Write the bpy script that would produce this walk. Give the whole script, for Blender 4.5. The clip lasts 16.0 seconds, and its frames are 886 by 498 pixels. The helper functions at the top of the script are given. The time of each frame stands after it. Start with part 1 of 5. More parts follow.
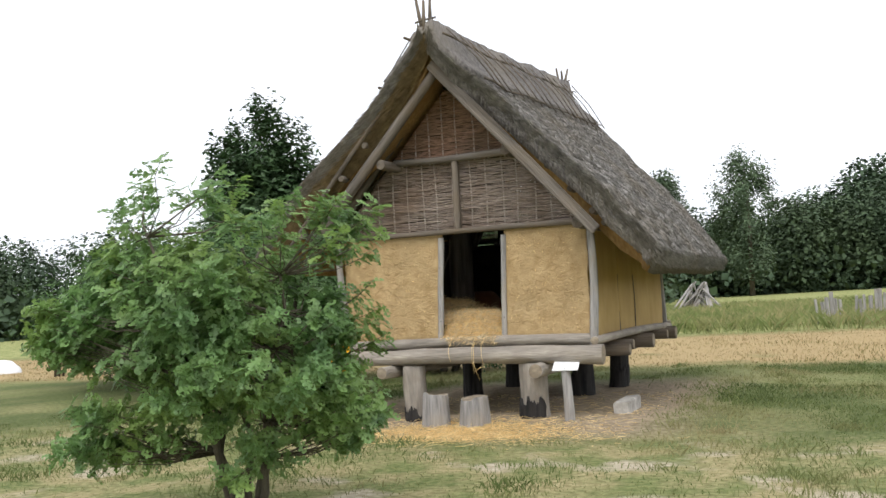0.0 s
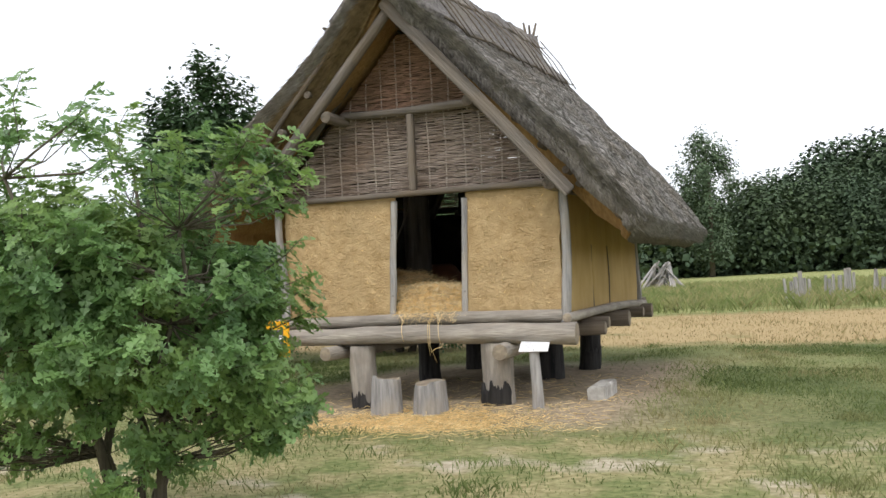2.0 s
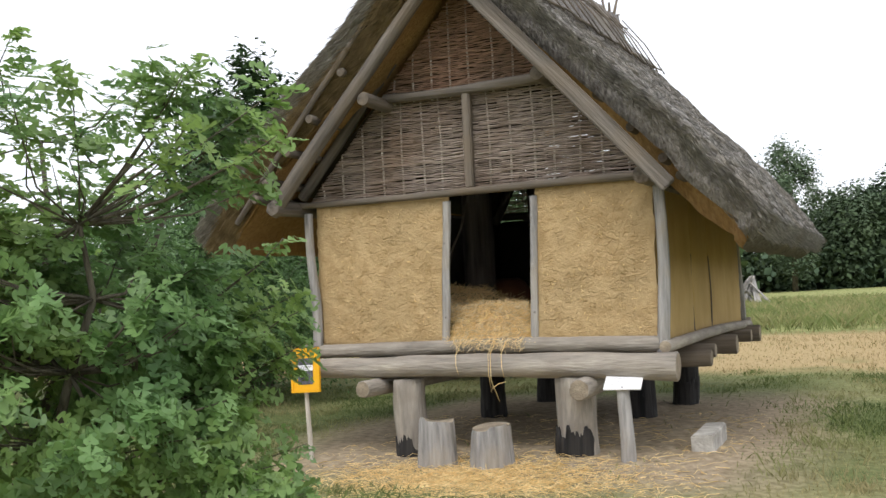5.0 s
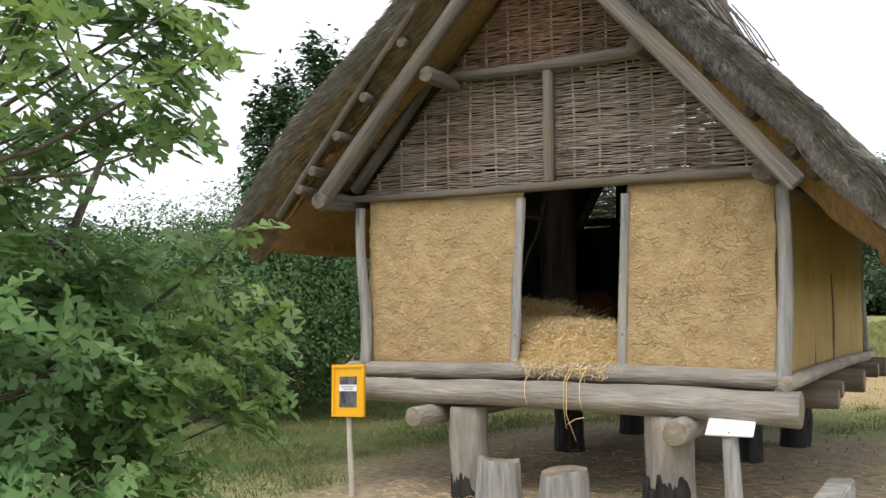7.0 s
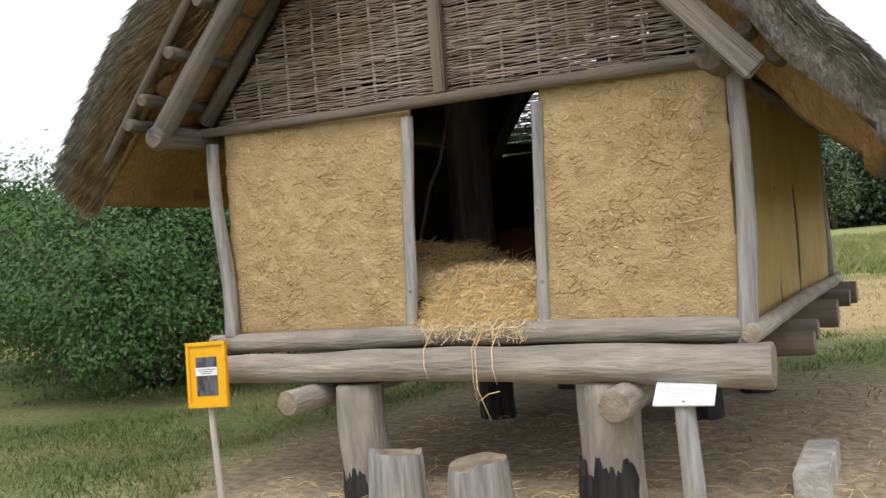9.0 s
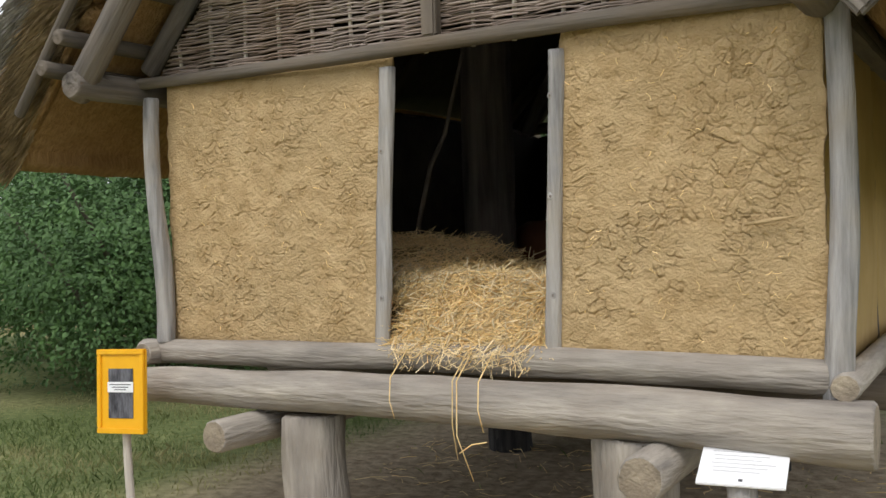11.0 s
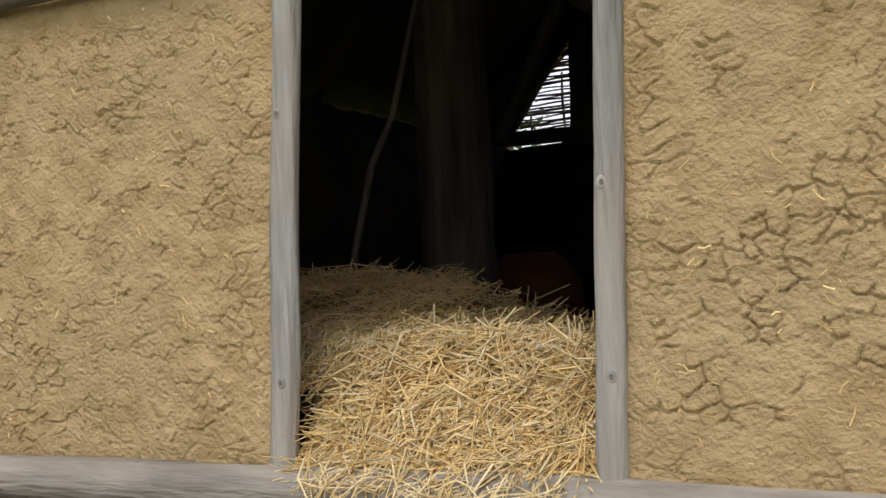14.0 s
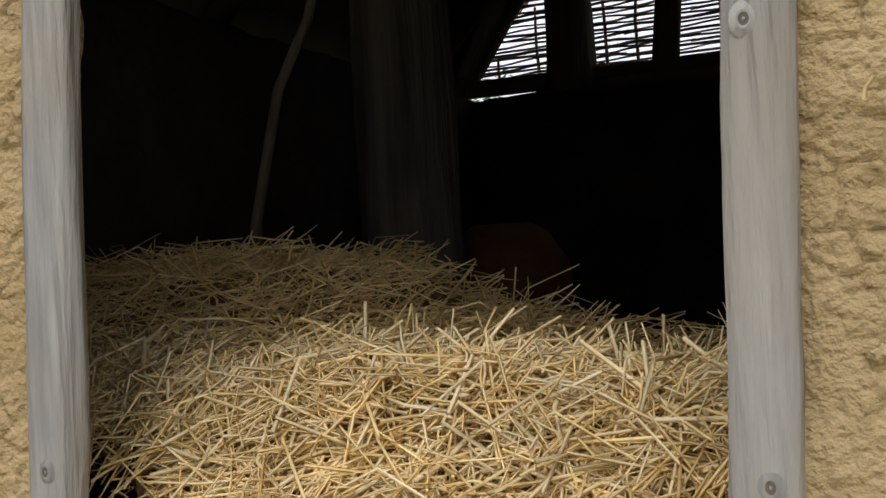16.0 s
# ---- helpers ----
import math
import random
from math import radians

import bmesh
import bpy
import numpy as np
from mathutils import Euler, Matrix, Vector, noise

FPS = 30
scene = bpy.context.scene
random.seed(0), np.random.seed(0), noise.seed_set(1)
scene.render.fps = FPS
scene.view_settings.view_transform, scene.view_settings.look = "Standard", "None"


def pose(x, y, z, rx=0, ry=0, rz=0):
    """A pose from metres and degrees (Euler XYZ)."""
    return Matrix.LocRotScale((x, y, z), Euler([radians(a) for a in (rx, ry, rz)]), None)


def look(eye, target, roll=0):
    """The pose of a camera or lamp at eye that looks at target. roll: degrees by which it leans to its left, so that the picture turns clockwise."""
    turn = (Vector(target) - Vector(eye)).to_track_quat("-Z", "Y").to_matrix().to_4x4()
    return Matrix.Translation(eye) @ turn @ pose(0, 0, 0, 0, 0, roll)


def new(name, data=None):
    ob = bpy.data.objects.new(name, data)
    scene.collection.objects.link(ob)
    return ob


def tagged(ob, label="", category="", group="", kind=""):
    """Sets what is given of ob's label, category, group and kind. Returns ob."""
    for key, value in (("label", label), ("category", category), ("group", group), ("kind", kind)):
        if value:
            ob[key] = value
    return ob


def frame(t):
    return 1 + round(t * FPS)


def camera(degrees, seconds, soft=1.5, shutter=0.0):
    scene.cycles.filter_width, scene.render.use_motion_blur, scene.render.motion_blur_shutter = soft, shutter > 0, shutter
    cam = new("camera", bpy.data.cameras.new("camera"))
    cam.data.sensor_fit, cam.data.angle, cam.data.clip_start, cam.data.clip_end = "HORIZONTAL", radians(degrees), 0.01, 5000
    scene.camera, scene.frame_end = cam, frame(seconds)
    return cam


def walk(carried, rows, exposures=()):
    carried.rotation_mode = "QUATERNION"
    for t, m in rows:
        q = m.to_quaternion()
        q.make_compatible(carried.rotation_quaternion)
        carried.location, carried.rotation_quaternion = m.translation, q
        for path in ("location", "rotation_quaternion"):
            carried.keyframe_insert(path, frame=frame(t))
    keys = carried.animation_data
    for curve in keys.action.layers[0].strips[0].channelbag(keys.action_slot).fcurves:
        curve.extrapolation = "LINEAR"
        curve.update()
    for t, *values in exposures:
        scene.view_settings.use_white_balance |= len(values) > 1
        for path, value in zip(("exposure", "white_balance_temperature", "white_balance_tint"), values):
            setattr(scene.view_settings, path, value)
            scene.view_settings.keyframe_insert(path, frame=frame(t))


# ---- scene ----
cam = camera(48.0, 16.0)
PATH = [
    (0, (4.399, -11.414, 1.516), (3.625, -9.573, 1.621), -3.1),
    (0.5, (4.298, -11.129, 1.469), (3.59, -9.26, 1.555), -2.7),
    (1, (4.219, -10.812, 1.452), (3.469, -8.961, 1.547), -1.2),
    (1.5, (4.071, -10.46, 1.399), (3.34, -8.6, 1.498), -2.5),
    (2, (3.912, -10.044, 1.416), (3.208, -8.174, 1.478), -2.8),
    (2.5, (3.83, -9.802, 1.451), (3.03, -7.973, 1.586), -1.7),
    (3, (3.709, -9.426, 1.416), (2.913, -7.593, 1.498), -2.3),
    (3.5, (3.552, -9.023, 1.405), (2.745, -7.192, 1.399), -3.5),
    (3.7, (3.515, -8.883, 1.398), (2.665, -7.073, 1.421), -3.0),
    (5.8, (3.077, -7.555, 1.469), (2.253, -5.736, 1.57), -2.7),
    (6, (3.04, -7.394, 1.467), (2.217, -5.573, 1.547), -2.7),
    (6.5, (2.94, -6.998, 1.561), (2.062, -5.201, 1.6), -2.3),
    (7, (2.744, -6.801, 1.482), (1.762, -5.063, 1.6), -0.5),
    (7.5, (2.62, -6.383, 1.513), (1.64, -4.64, 1.497), -3.0),
    (8, (2.557, -5.911, 1.534), (1.58, -4.167, 1.517), -2.8),
    (8.5, (2.476, -5.61, 1.509), (1.513, -3.858, 1.562), -2.8),
    (9, (2.362, -5.205, 1.516), (1.466, -3.417, 1.513), -4.4),
    (9.2, (2.394, -4.994, 1.502), (1.496, -3.207, 1.481), -3.5),
    (11.3, (1.907, -3.563, 1.531), (0.892, -1.839, 1.524), -2.2),
    (11.5, (1.84, -3.421, 1.498), (0.844, -1.688, 1.581), -3.2),
    (12, (1.674, -3.143, 1.569), (0.778, -1.356, 1.617), -3.8),
    (12.5, (1.504, -2.829, 1.575), (0.534, -1.082, 1.656), -3.8),
    (13, (1.325, -2.575, 1.512), (0.383, -0.812, 1.572), -4.1),
    (13.5, (1.127, -2.312, 1.497), (0.291, -0.496, 1.567), -3.7),
    (14, (1.001, -2.017, 1.493), (0.096, -0.234, 1.562), -2.8),
    (14.5, (0.857, -1.729, 1.481), (-0.09, 0.032, 1.484), -2.7),
    (15, (0.697, -1.455, 1.481), (-0.077, 0.389, 1.44), -5.0),
    (15.5, (0.576, -1.15, 1.481), (-0.246, 0.673, 1.47), -3.7),
    (16, (0.474, -0.913, 1.494), (-0.354, 0.908, 1.518), -3.4),
]
walk(cam, [(t, look(e, g, r)) for t, e, g, r in PATH],
     [(0, 0.0), (9, 0.0), (12, -0.1), (14, -0.18), (15, -0.30), (15.5, -0.36), (16, -0.27)])

# ---- world, sun ----
world = bpy.data.worlds.new("overcast")
scene.world = world
world.use_nodes = True
wn, wl = world.node_tree.nodes, world.node_tree.links
sky = wn.new("ShaderNodeTexSky")
sky.sky_type = 'NISHITA'
sky.sun_disc = False
sky.sun_elevation = radians(52)
sky.sun_rotation = radians(200)
sky.dust_density = 4.0
cloud = wn.new("ShaderNodeMix")
cloud.data_type = 'RGBA'
cloud.inputs[0].default_value = 0.93
cloud.inputs[7].default_value = (10.6, 10.9, 11.6, 1)
wl.new(sky.outputs[0], cloud.inputs[6])
wl.new(cloud.outputs[2], wn["Background"].inputs[0])
wn["Background"].inputs[1].default_value = 0.120

sun = new("sun", bpy.data.lights.new("sun", 'SUN'))
sun.data.energy = 1.7
sun.data.angle = radians(25)
sun.data.color = (1.0, 0.96, 0.9)
sun.matrix_world = look((3, -12, 18), (0, 0, 0))

# ---- materials ----


def mat(name, c1, c2, scale=6.0, stretch=(1, 1, 1), rough=0.85, bump=0.4, bscale=40.0, big=None, bigscale=1.2, bigmix=0.5,
        rand=0.0, dist=0.02, metal=0.0, translucent=0.0, crack=0.0, crackscale=7.0):
    m = bpy.data.materials.new(name)
    m.use_nodes = True
    n, l = m.node_tree.nodes, m.node_tree.links
    bs = n["Principled BSDF"]
    bs.inputs["Roughness"].default_value = rough
    bs.inputs["Metallic"].default_value = metal
    bs.inputs["Specular IOR Level"].default_value = 0.25
    tc, mp = n.new("ShaderNodeTexCoord"), n.new("ShaderNodeMapping")
    mp.inputs["Scale"].default_value = stretch
    l.new(tc.outputs["Object"], mp.inputs[0])
    oi = n.new("ShaderNodeObjectInfo")
    addv = n.new("ShaderNodeVectorMath")
    addv.operation = 'ADD'
    mulv = n.new("ShaderNodeMath")
    mulv.operation = 'MULTIPLY'
    mulv.inputs[1].default_value = 37.0
    l.new(oi.outputs["Random"], mulv.inputs[0])
    l.new(mp.outputs[0], addv.inputs[0])
    l.new(mulv.outputs[0], addv.inputs[1])
    a = n.new("ShaderNodeTexNoise")
    a.inputs["Scale"].default_value, a.inputs["Detail"].default_value, a.inputs["Roughness"].default_value = scale, 7, 0.62
    l.new(addv.outputs[0], a.inputs["Vector"])
    r = n.new("ShaderNodeValToRGB")
    r.color_ramp.elements[0].position, r.color_ramp.elements[1].position = 0.32, 0.68
    r.color_ramp.elements[0].color, r.color_ramp.elements[1].color = (*c1, 1), (*c2, 1)
    l.new(a.outputs[0], r.inputs[0])
    col = r.outputs[0]
    if big:
        b = n.new("ShaderNodeTexNoise")
        b.inputs["Scale"].default_value, b.inputs["Detail"].default_value = bigscale, 4
        l.new(tc.outputs["Object"], b.inputs["Vector"])
        br = n.new("ShaderNodeMapRange")
        br.inputs[1].default_value, br.inputs[2].default_value, br.inputs[4].default_value = 0.45, 0.65, bigmix
        l.new(b.outputs[0], br.inputs[0])
        mx = n.new("ShaderNodeMix")
        mx.data_type = 'RGBA'
        l.new(br.outputs[0], mx.inputs[0])
        l.new(col, mx.inputs[6])
        mx.inputs[7].default_value = (*big, 1)
        col = mx.outputs[2]
    if rand:
        hv = n.new("ShaderNodeHueSaturation")
        gi = n.new("ShaderNodeNewGeometry")
        sm = n.new("ShaderNodeMath")
        sm.operation = 'ADD'
        l.new(gi.outputs["Random Per Island"], sm.inputs[0])
        l.new(oi.outputs["Random"], sm.inputs[1])
        rr = n.new("ShaderNodeMapRange")
        rr.inputs[2].default_value = 2.0
        rr.inputs[3].default_value, rr.inputs[4].default_value = 1 - rand, 1 + rand
        l.new(sm.outputs[0], rr.inputs[0])
        l.new(rr.outputs[0], hv.inputs["Value"])
        l.new(col, hv.inputs["Color"])
        col = hv.outputs[0]
    l.new(col, bs.inputs["Base Color"])
    if bump:
        f = n.new("ShaderNodeTexNoise")
        f.inputs["Scale"].default_value, f.inputs["Detail"].default_value = bscale, 5
        l.new(addv.outputs[0], f.inputs["Vector"])
        bp = n.new("ShaderNodeBump")
        bp.inputs["Strength"].default_value, bp.inputs["Distance"].default_value = bump, dist
        h = f.outputs[0]
        if crack:
            v = n.new("ShaderNodeTexVoronoi")
            v.feature = 'DISTANCE_TO_EDGE'
            v.inputs["Scale"].default_value = crackscale
            l.new(addv.outputs[0], v.inputs["Vector"])
            wv = n.new("ShaderNodeMapRange")
            wv.inputs[2].default_value, wv.inputs[4].default_value = 0.05, crack
            l.new(v.outputs["Distance"], wv.inputs[0])
            am = n.new("ShaderNodeMath")
            am.operation = 'ADD'
            l.new(h, am.inputs[0])
            l.new(wv.outputs[0], am.inputs[1])
            h = am.outputs[0]
        l.new(h, bp.inputs["Height"])
        l.new(bp.outputs[0], bs.inputs["Normal"])
    if translucent:
        ts = n.new("ShaderNodeBsdfTranslucent")
        l.new(col, ts.inputs[0])
        ms = n.new("ShaderNodeMixShader")
        ms.inputs[0].default_value = translucent
        l.new(bs.outputs[0], ms.inputs[1])
        l.new(ts.outputs[0], ms.inputs[2])
        l.new(ms.outputs[0], n["Material Output"].inputs[0])
    return m


GRAIN = (1, 1, 0.06)
M_LOG = mat("weathered_log", (0.20, 0.18, 0.16), (0.45, 0.405, 0.345), 11, (1, 1, 0.16), 0.85, 0.8, 46, (0.27, 0.235, 0.20), 4.5, 0.6, 0.10, 0.02)
M_RAFT = mat("rafter_wood", (0.062, 0.054, 0.048), (0.215, 0.19, 0.165), 12, (1, 1, 0.07), 0.9, 0.9, 26, (0.21, 0.165, 0.12), 1.6, 0.6, 0.10, 0.03)
M_BARK = mat("dark_log", (0.075, 0.065, 0.055), (0.20, 0.17, 0.14), 14, GRAIN, 0.9, 0.8, 30, (0.20, 0.15, 0.10), 2.0, 0.5, 0.12)
M_POST = mat("grey_post", (0.15, 0.145, 0.143), (0.46, 0.445, 0.43), 17, (1, 1, 0.085), 0.85, 0.9, 38, (0.37, 0.325, 0.265), 3.5, 0.6, 0.08, 0.022)
M_END = mat("end_grain", (0.17, 0.14, 0.105), (0.40, 0.335, 0.25), 9, (1, 1, 1), 0.9, 0.5, 60, (0.2, 0.16, 0.12), 6, 0.4, 0.08)
# char of the stilt feet, and the black of the whole rear stilts
M_CHAR_BLACK = mat("charred_and_black_wood", (0.008, 0.008, 0.009), (0.05, 0.046, 0.043), 18, GRAIN, 0.8, 0.9, 24)
M_STAKE = mat("peeled_stake", (0.46, 0.42, 0.37), (0.72, 0.66, 0.58), 20, GRAIN, 0.8, 0.4, 40, None, 1, 0, 0.12)
M_ROD = mat("willow_rod", (0.19, 0.15, 0.128), (0.46, 0.385, 0.33), 24, (0.15, 1, 1), 0.75, 0.5, 60, (0.20, 0.13, 0.085), 1.5, 0.6, 0.45)
M_ROD2 = mat("reddish_rod", (0.18, 0.105, 0.072), (0.42, 0.27, 0.19), 24, (0.15, 1, 1), 0.75, 0.5, 60, (0.24, 0.17, 0.12), 2.5, 0.6, 0.45)
M_DAUB = mat("clay_daub", (0.41, 0.283, 0.137), (0.565, 0.412, 0.225), 9, (1, 1, 1), 0.95, 0.9, 95, (0.46, 0.342, 0.188), 1.8, 0.5, 0.0, 0.012)
# near-black colour standing in for the shade inside the hut
M_INSHADE = mat("interior_shade", (0.035, 0.028, 0.02), (0.075, 0.06, 0.04), 4, (1, 1, 1), 0.95, 0.5, 30)
M_DAUB2 = mat("smooth_clay", (0.42, 0.29, 0.11), (0.52, 0.37, 0.165), 3, (1, 1, 0.4), 0.95, 0.3, 30, (0.36, 0.25, 0.10), 1.2, 0.5)
# weathered grey, darkened below the reed colour to paint shade between reeds
M_THATCH = mat("shaded_weathered_thatch", (0.085, 0.078, 0.075), (0.36, 0.335, 0.32), 34, (1, 1, 0.35), 0.95, 1.0, 60, (0.32, 0.285, 0.24), 1.0, 0.6, 0.0, 0.05)
M_REED = mat("reed_stub", (0.20, 0.188, 0.18), (0.56, 0.525, 0.50), 9, (1, 1, 1), 0.9, 0.0, 30, (0.33, 0.28, 0.22), 1.0, 0.5, 0.5)
M_VERGE = mat("verge_reed", (0.20, 0.14, 0.08), (0.54, 0.40, 0.235), 9, (1, 1, 1), 0.9, 0.0, 30, (0.24, 0.17, 0.10), 1.5, 0.5, 0.4)
M_UNDER = mat("thatch_underside", (0.24, 0.145, 0.06), (0.42, 0.27, 0.12), 30, (1, 1, 0.2), 0.95, 0.8, 60, (0.22, 0.12, 0.05), 1.5, 0.5)
M_STRAW = mat("straw", (0.67, 0.455, 0.175), (0.95, 0.76, 0.42), 12, (1, 1, 1), 0.6, 0.0, 30, (0.68, 0.49, 0.21), 4, 0.4, 0.5, translucent=0.1)
# bed far darker than the stalks: shade of the gaps put into its colour
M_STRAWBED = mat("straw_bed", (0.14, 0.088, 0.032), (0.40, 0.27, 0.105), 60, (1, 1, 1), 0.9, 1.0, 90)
M_OAK = mat("oak_leaf", (0.15, 0.285, 0.105), (0.27, 0.44, 0.15), 3.2, (1, 1, 1), 0.45, 0.0, 30, (0.31, 0.44, 0.11), 1.7, 0.7, 0.3, translucent=0.42)
M_OAK.node_tree.nodes["Principled BSDF"].inputs["Specular IOR Level"].default_value = 0.55
M_BUSH = mat("shrub_leaf", (0.045, 0.10, 0.032), (0.115, 0.205, 0.065), 3, (1, 1, 1), 0.5, 0.0, 30, (0.07, 0.13, 0.045), 0.8, 0.6, 0.35, translucent=0.2)
M_DARKTREE = mat("dark_leaf", (0.034, 0.072, 0.030), (0.085, 0.15, 0.058), 3, (1, 1, 1), 0.5, 0.0, 30, None, 1, 0, 0.35, translucent=0.15)
M_WOODS = mat("far_woods_leaf", (0.042, 0.070, 0.042), (0.072, 0.115, 0.058), 0.3, (1, 1, 1), 0.7, 0.0, 30, (0.085, 0.122, 0.056), 0.08, 0.7, 0.18)
M_POPLAR = mat("poplar_leaf", (0.06, 0.10, 0.05), (0.13, 0.18, 0.10), 1.0, (1, 1, 1), 0.6, 0.0, 30, None, 1, 0, 0.35)
M_STEM = mat("oak_bark", (0.07, 0.06, 0.045), (0.17, 0.15, 0.115), 30, GRAIN, 0.9, 0.9, 50)
M_GRASS = mat("grass_blade", (0.10, 0.145, 0.04), (0.23, 0.265, 0.10), 0.8, (1, 1, 1), 0.7, 0.0, 30, (0.38, 0.32, 0.17), 0.5, 0.8, 0.3, translucent=0.2)
M_DRY = mat("dry_grass_blade", (0.28, 0.21, 0.10), (0.46, 0.365, 0.20), 0.8, (1, 1, 1), 0.7, 0.0, 30, (0.27, 0.27, 0.11), 0.6, 0.5, 0.3, translucent=0.2)
M_GREEN = mat("green_grass_blade", (0.058, 0.094, 0.026), (0.125, 0.165, 0.054), 0.8, (1, 1, 1), 0.7, 0.0, 30, (0.24, 0.27, 0.10), 0.5, 0.6, 0.3, translucent=0.2)
M_YELLOW = mat("yellow_paint", (0.80, 0.40, 0.012), (0.88, 0.47, 0.02), 8, (1, 1, 1), 0.45, 0.05, 60)
M_WHITE = mat("white_board", (0.82, 0.82, 0.84), (0.90, 0.90, 0.92), 6, (1, 1, 1), 0.4, 0.02, 60)
M_TEXT = mat("faint_print", (0.50, 0.50, 0.52), (0.62, 0.62, 0.64), 22, (1, 1, 1), 0.5, 0.0, 60)
M_INK = mat("dark_print", (0.012, 0.012, 0.016), (0.16, 0.16, 0.18), 16, (3, 0.6, 1), 0.5, 0.0, 60)
M_STONE = mat("pale_block", (0.34, 0.32, 0.29), (0.62, 0.60, 0.56), 9, (1, 1, 1), 0.9, 0.6, 40, (0.30, 0.28, 0.25), 4, 0.5)
M_POT = mat("fired_clay", (0.20, 0.085, 0.042), (0.29, 0.125, 0.062), 6, (1, 1, 1), 0.85, 0.3, 30)


def ground_material():
    m = bpy.data.materials.new("meadow_ground")
    m.use_nodes = True
    n, l = m.node_tree.nodes, m.node_tree.links
    bs = n["Principled BSDF"]
    bs.inputs["Roughness"].default_value = 0.95
    bs.inputs["Specular IOR Level"].default_value = 0.1
    tc = n.new("ShaderNodeTexCoord")

    def noise_at(scale, detail=6, lo=0.4, hi=0.6):
        t = n.new("ShaderNodeTexNoise")
        t.inputs["Scale"].default_value, t.inputs["Detail"].default_value = scale, detail
        l.new(tc.outputs["Object"], t.inputs["Vector"])
        r = n.new("ShaderNodeMapRange")
        r.inputs[1].default_value, r.inputs[2].default_value = lo, hi
        l.new(t.outputs[0], r.inputs[0])
        return r.outputs[0], t.outputs[0]

    def mix(fac, a, b):
        x = n.new("ShaderNodeMix")
        x.data_type = 'RGBA'
        l.new(fac, x.inputs[0])
        for s, v in ((6, a), (7, b)):
            if isinstance(v, tuple):
                x.inputs[s].default_value = (*v, 1)
            else:
                l.new(v, x.inputs[s])
        return x.outputs[2]

    def calc(op, a, b=0.0):
        x = n.new("ShaderNodeMath")
        x.operation = op
        x.use_clamp = op in ('MULTIPLY', 'ADD', 'SUBTRACT')
        for i, v in enumerate((a, b)):
            if isinstance(v, float):
                x.inputs[i].default_value = v
            else:
                l.new(v, x.inputs[i])
        return x.outputs[0]

    sep = n.new("ShaderNodeSeparateXYZ")
    l.new(tc.outputs["Object"], sep.inputs[0])
    wob = n.new("ShaderNodeTexNoise")
    wob.inputs["Scale"].default_value = 0.35
    l.new(tc.outputs["Object"], wob.inputs["Vector"])

    def band(axis, lo0, lo1, hi0=None, hi1=None, wobble=4.0):
        """1 between two soft limits along an axis, with a wavering edge"""
        w = n.new("ShaderNodeMath")
        w.operation = 'MULTIPLY_ADD'
        l.new(wob.outputs[0], w.inputs[0])
        w.inputs[1].default_value = wobble
        l.new(sep.outputs[axis], w.inputs[2])
        r = n.new("ShaderNodeMapRange")
        r.inputs[1].default_value, r.inputs[2].default_value = lo0 + wobble / 2, lo1 + wobble / 2
        l.new(w.outputs[0], r.inputs[0])
        out = r.outputs[0]
        if hi0 is not None:
            r2 = n.new("ShaderNodeMapRange")
            r2.inputs[1].default_value, r2.inputs[2].default_value = hi0 + wobble / 2, hi1 + wobble / 2
            r2.inputs[3].default_value, r2.inputs[4].default_value = 1, 0
            l.new(w.outputs[0], r2.inputs[0])
            out = calc('MULTIPLY', out, r2.outputs[0])
        return out

    big, _ = noise_at(0.45)
    mid, _ = noise_at(1.7)
    fine, raw = noise_at(14, 8, 0.3, 0.7)
    grass = mix(fine, (0.095, 0.125, 0.042), (0.235, 0.25, 0.105))
    dry = mix(fine, (0.25, 0.205, 0.10), (0.45, 0.38, 0.22))
    sand = mix(fine, (0.31, 0.265, 0.18), (0.52, 0.46, 0.355))
    dirt = mix(fine, (0.235, 0.18, 0.122), (0.45, 0.36, 0.262))
    near = mix(calc('MULTIPLY', mid, 0.75), grass, dry)
    bare, _ = noise_at(0.9, 5, 0.56, 0.66)
    near = mix(calc('MULTIPLY', bare, band(1, -9.0, -6.5, -2.0, -0.5, 1.0)), near, sand)
    lush = mix(calc('MULTIPLY', big, 0.35), grass, dry)
    green = mix(fine, (0.055, 0.080, 0.026), (0.135, 0.162, 0.062))
    verdure, _ = noise_at(0.3, 4, 0.38, 0.55)
    lush = mix(calc('MULTIPLY', verdure, 0.85), lush, green)
    c = mix(band(1, -1.6, 0.4), near, lush)
    straw_strip = mix(fine, (0.30, 0.22, 0.105), (0.46, 0.355, 0.195))
    patch, _ = noise_at(0.7, 6, 0.15, 0.42)
    c = mix(calc('MULTIPLY', band(1, 7.6, 9.6, 19.5, 22.0, 2.5), patch), c, straw_strip)
    tall = mix(mid, (0.20, 0.23, 0.08), (0.36, 0.36, 0.16))
    c = mix(band(1, 20.0, 23.0, None, None, 2.5), c, tall)
    yard = calc('MULTIPLY', band(0, -2.6, -1.7, 2.0, 2.8, 1.2), band(1, -1.3, -0.6, 3.6, 5.0, 1.0))
    c = mix(calc('MULTIPLY', yard, 0.9), c, dirt)
    l.new(c, bs.inputs["Base Color"])
    bp = n.new("ShaderNodeBump")
    bp.inputs["Strength"].default_value, bp.inputs["Distance"].default_value = 0.8, 0.04
    l.new(raw, bp.inputs["Height"])
    l.new(bp.outputs[0], bs.inputs["Normal"])
    return m


M_GROUND = ground_material()

# ---- builders ----
rng = random.Random(7)


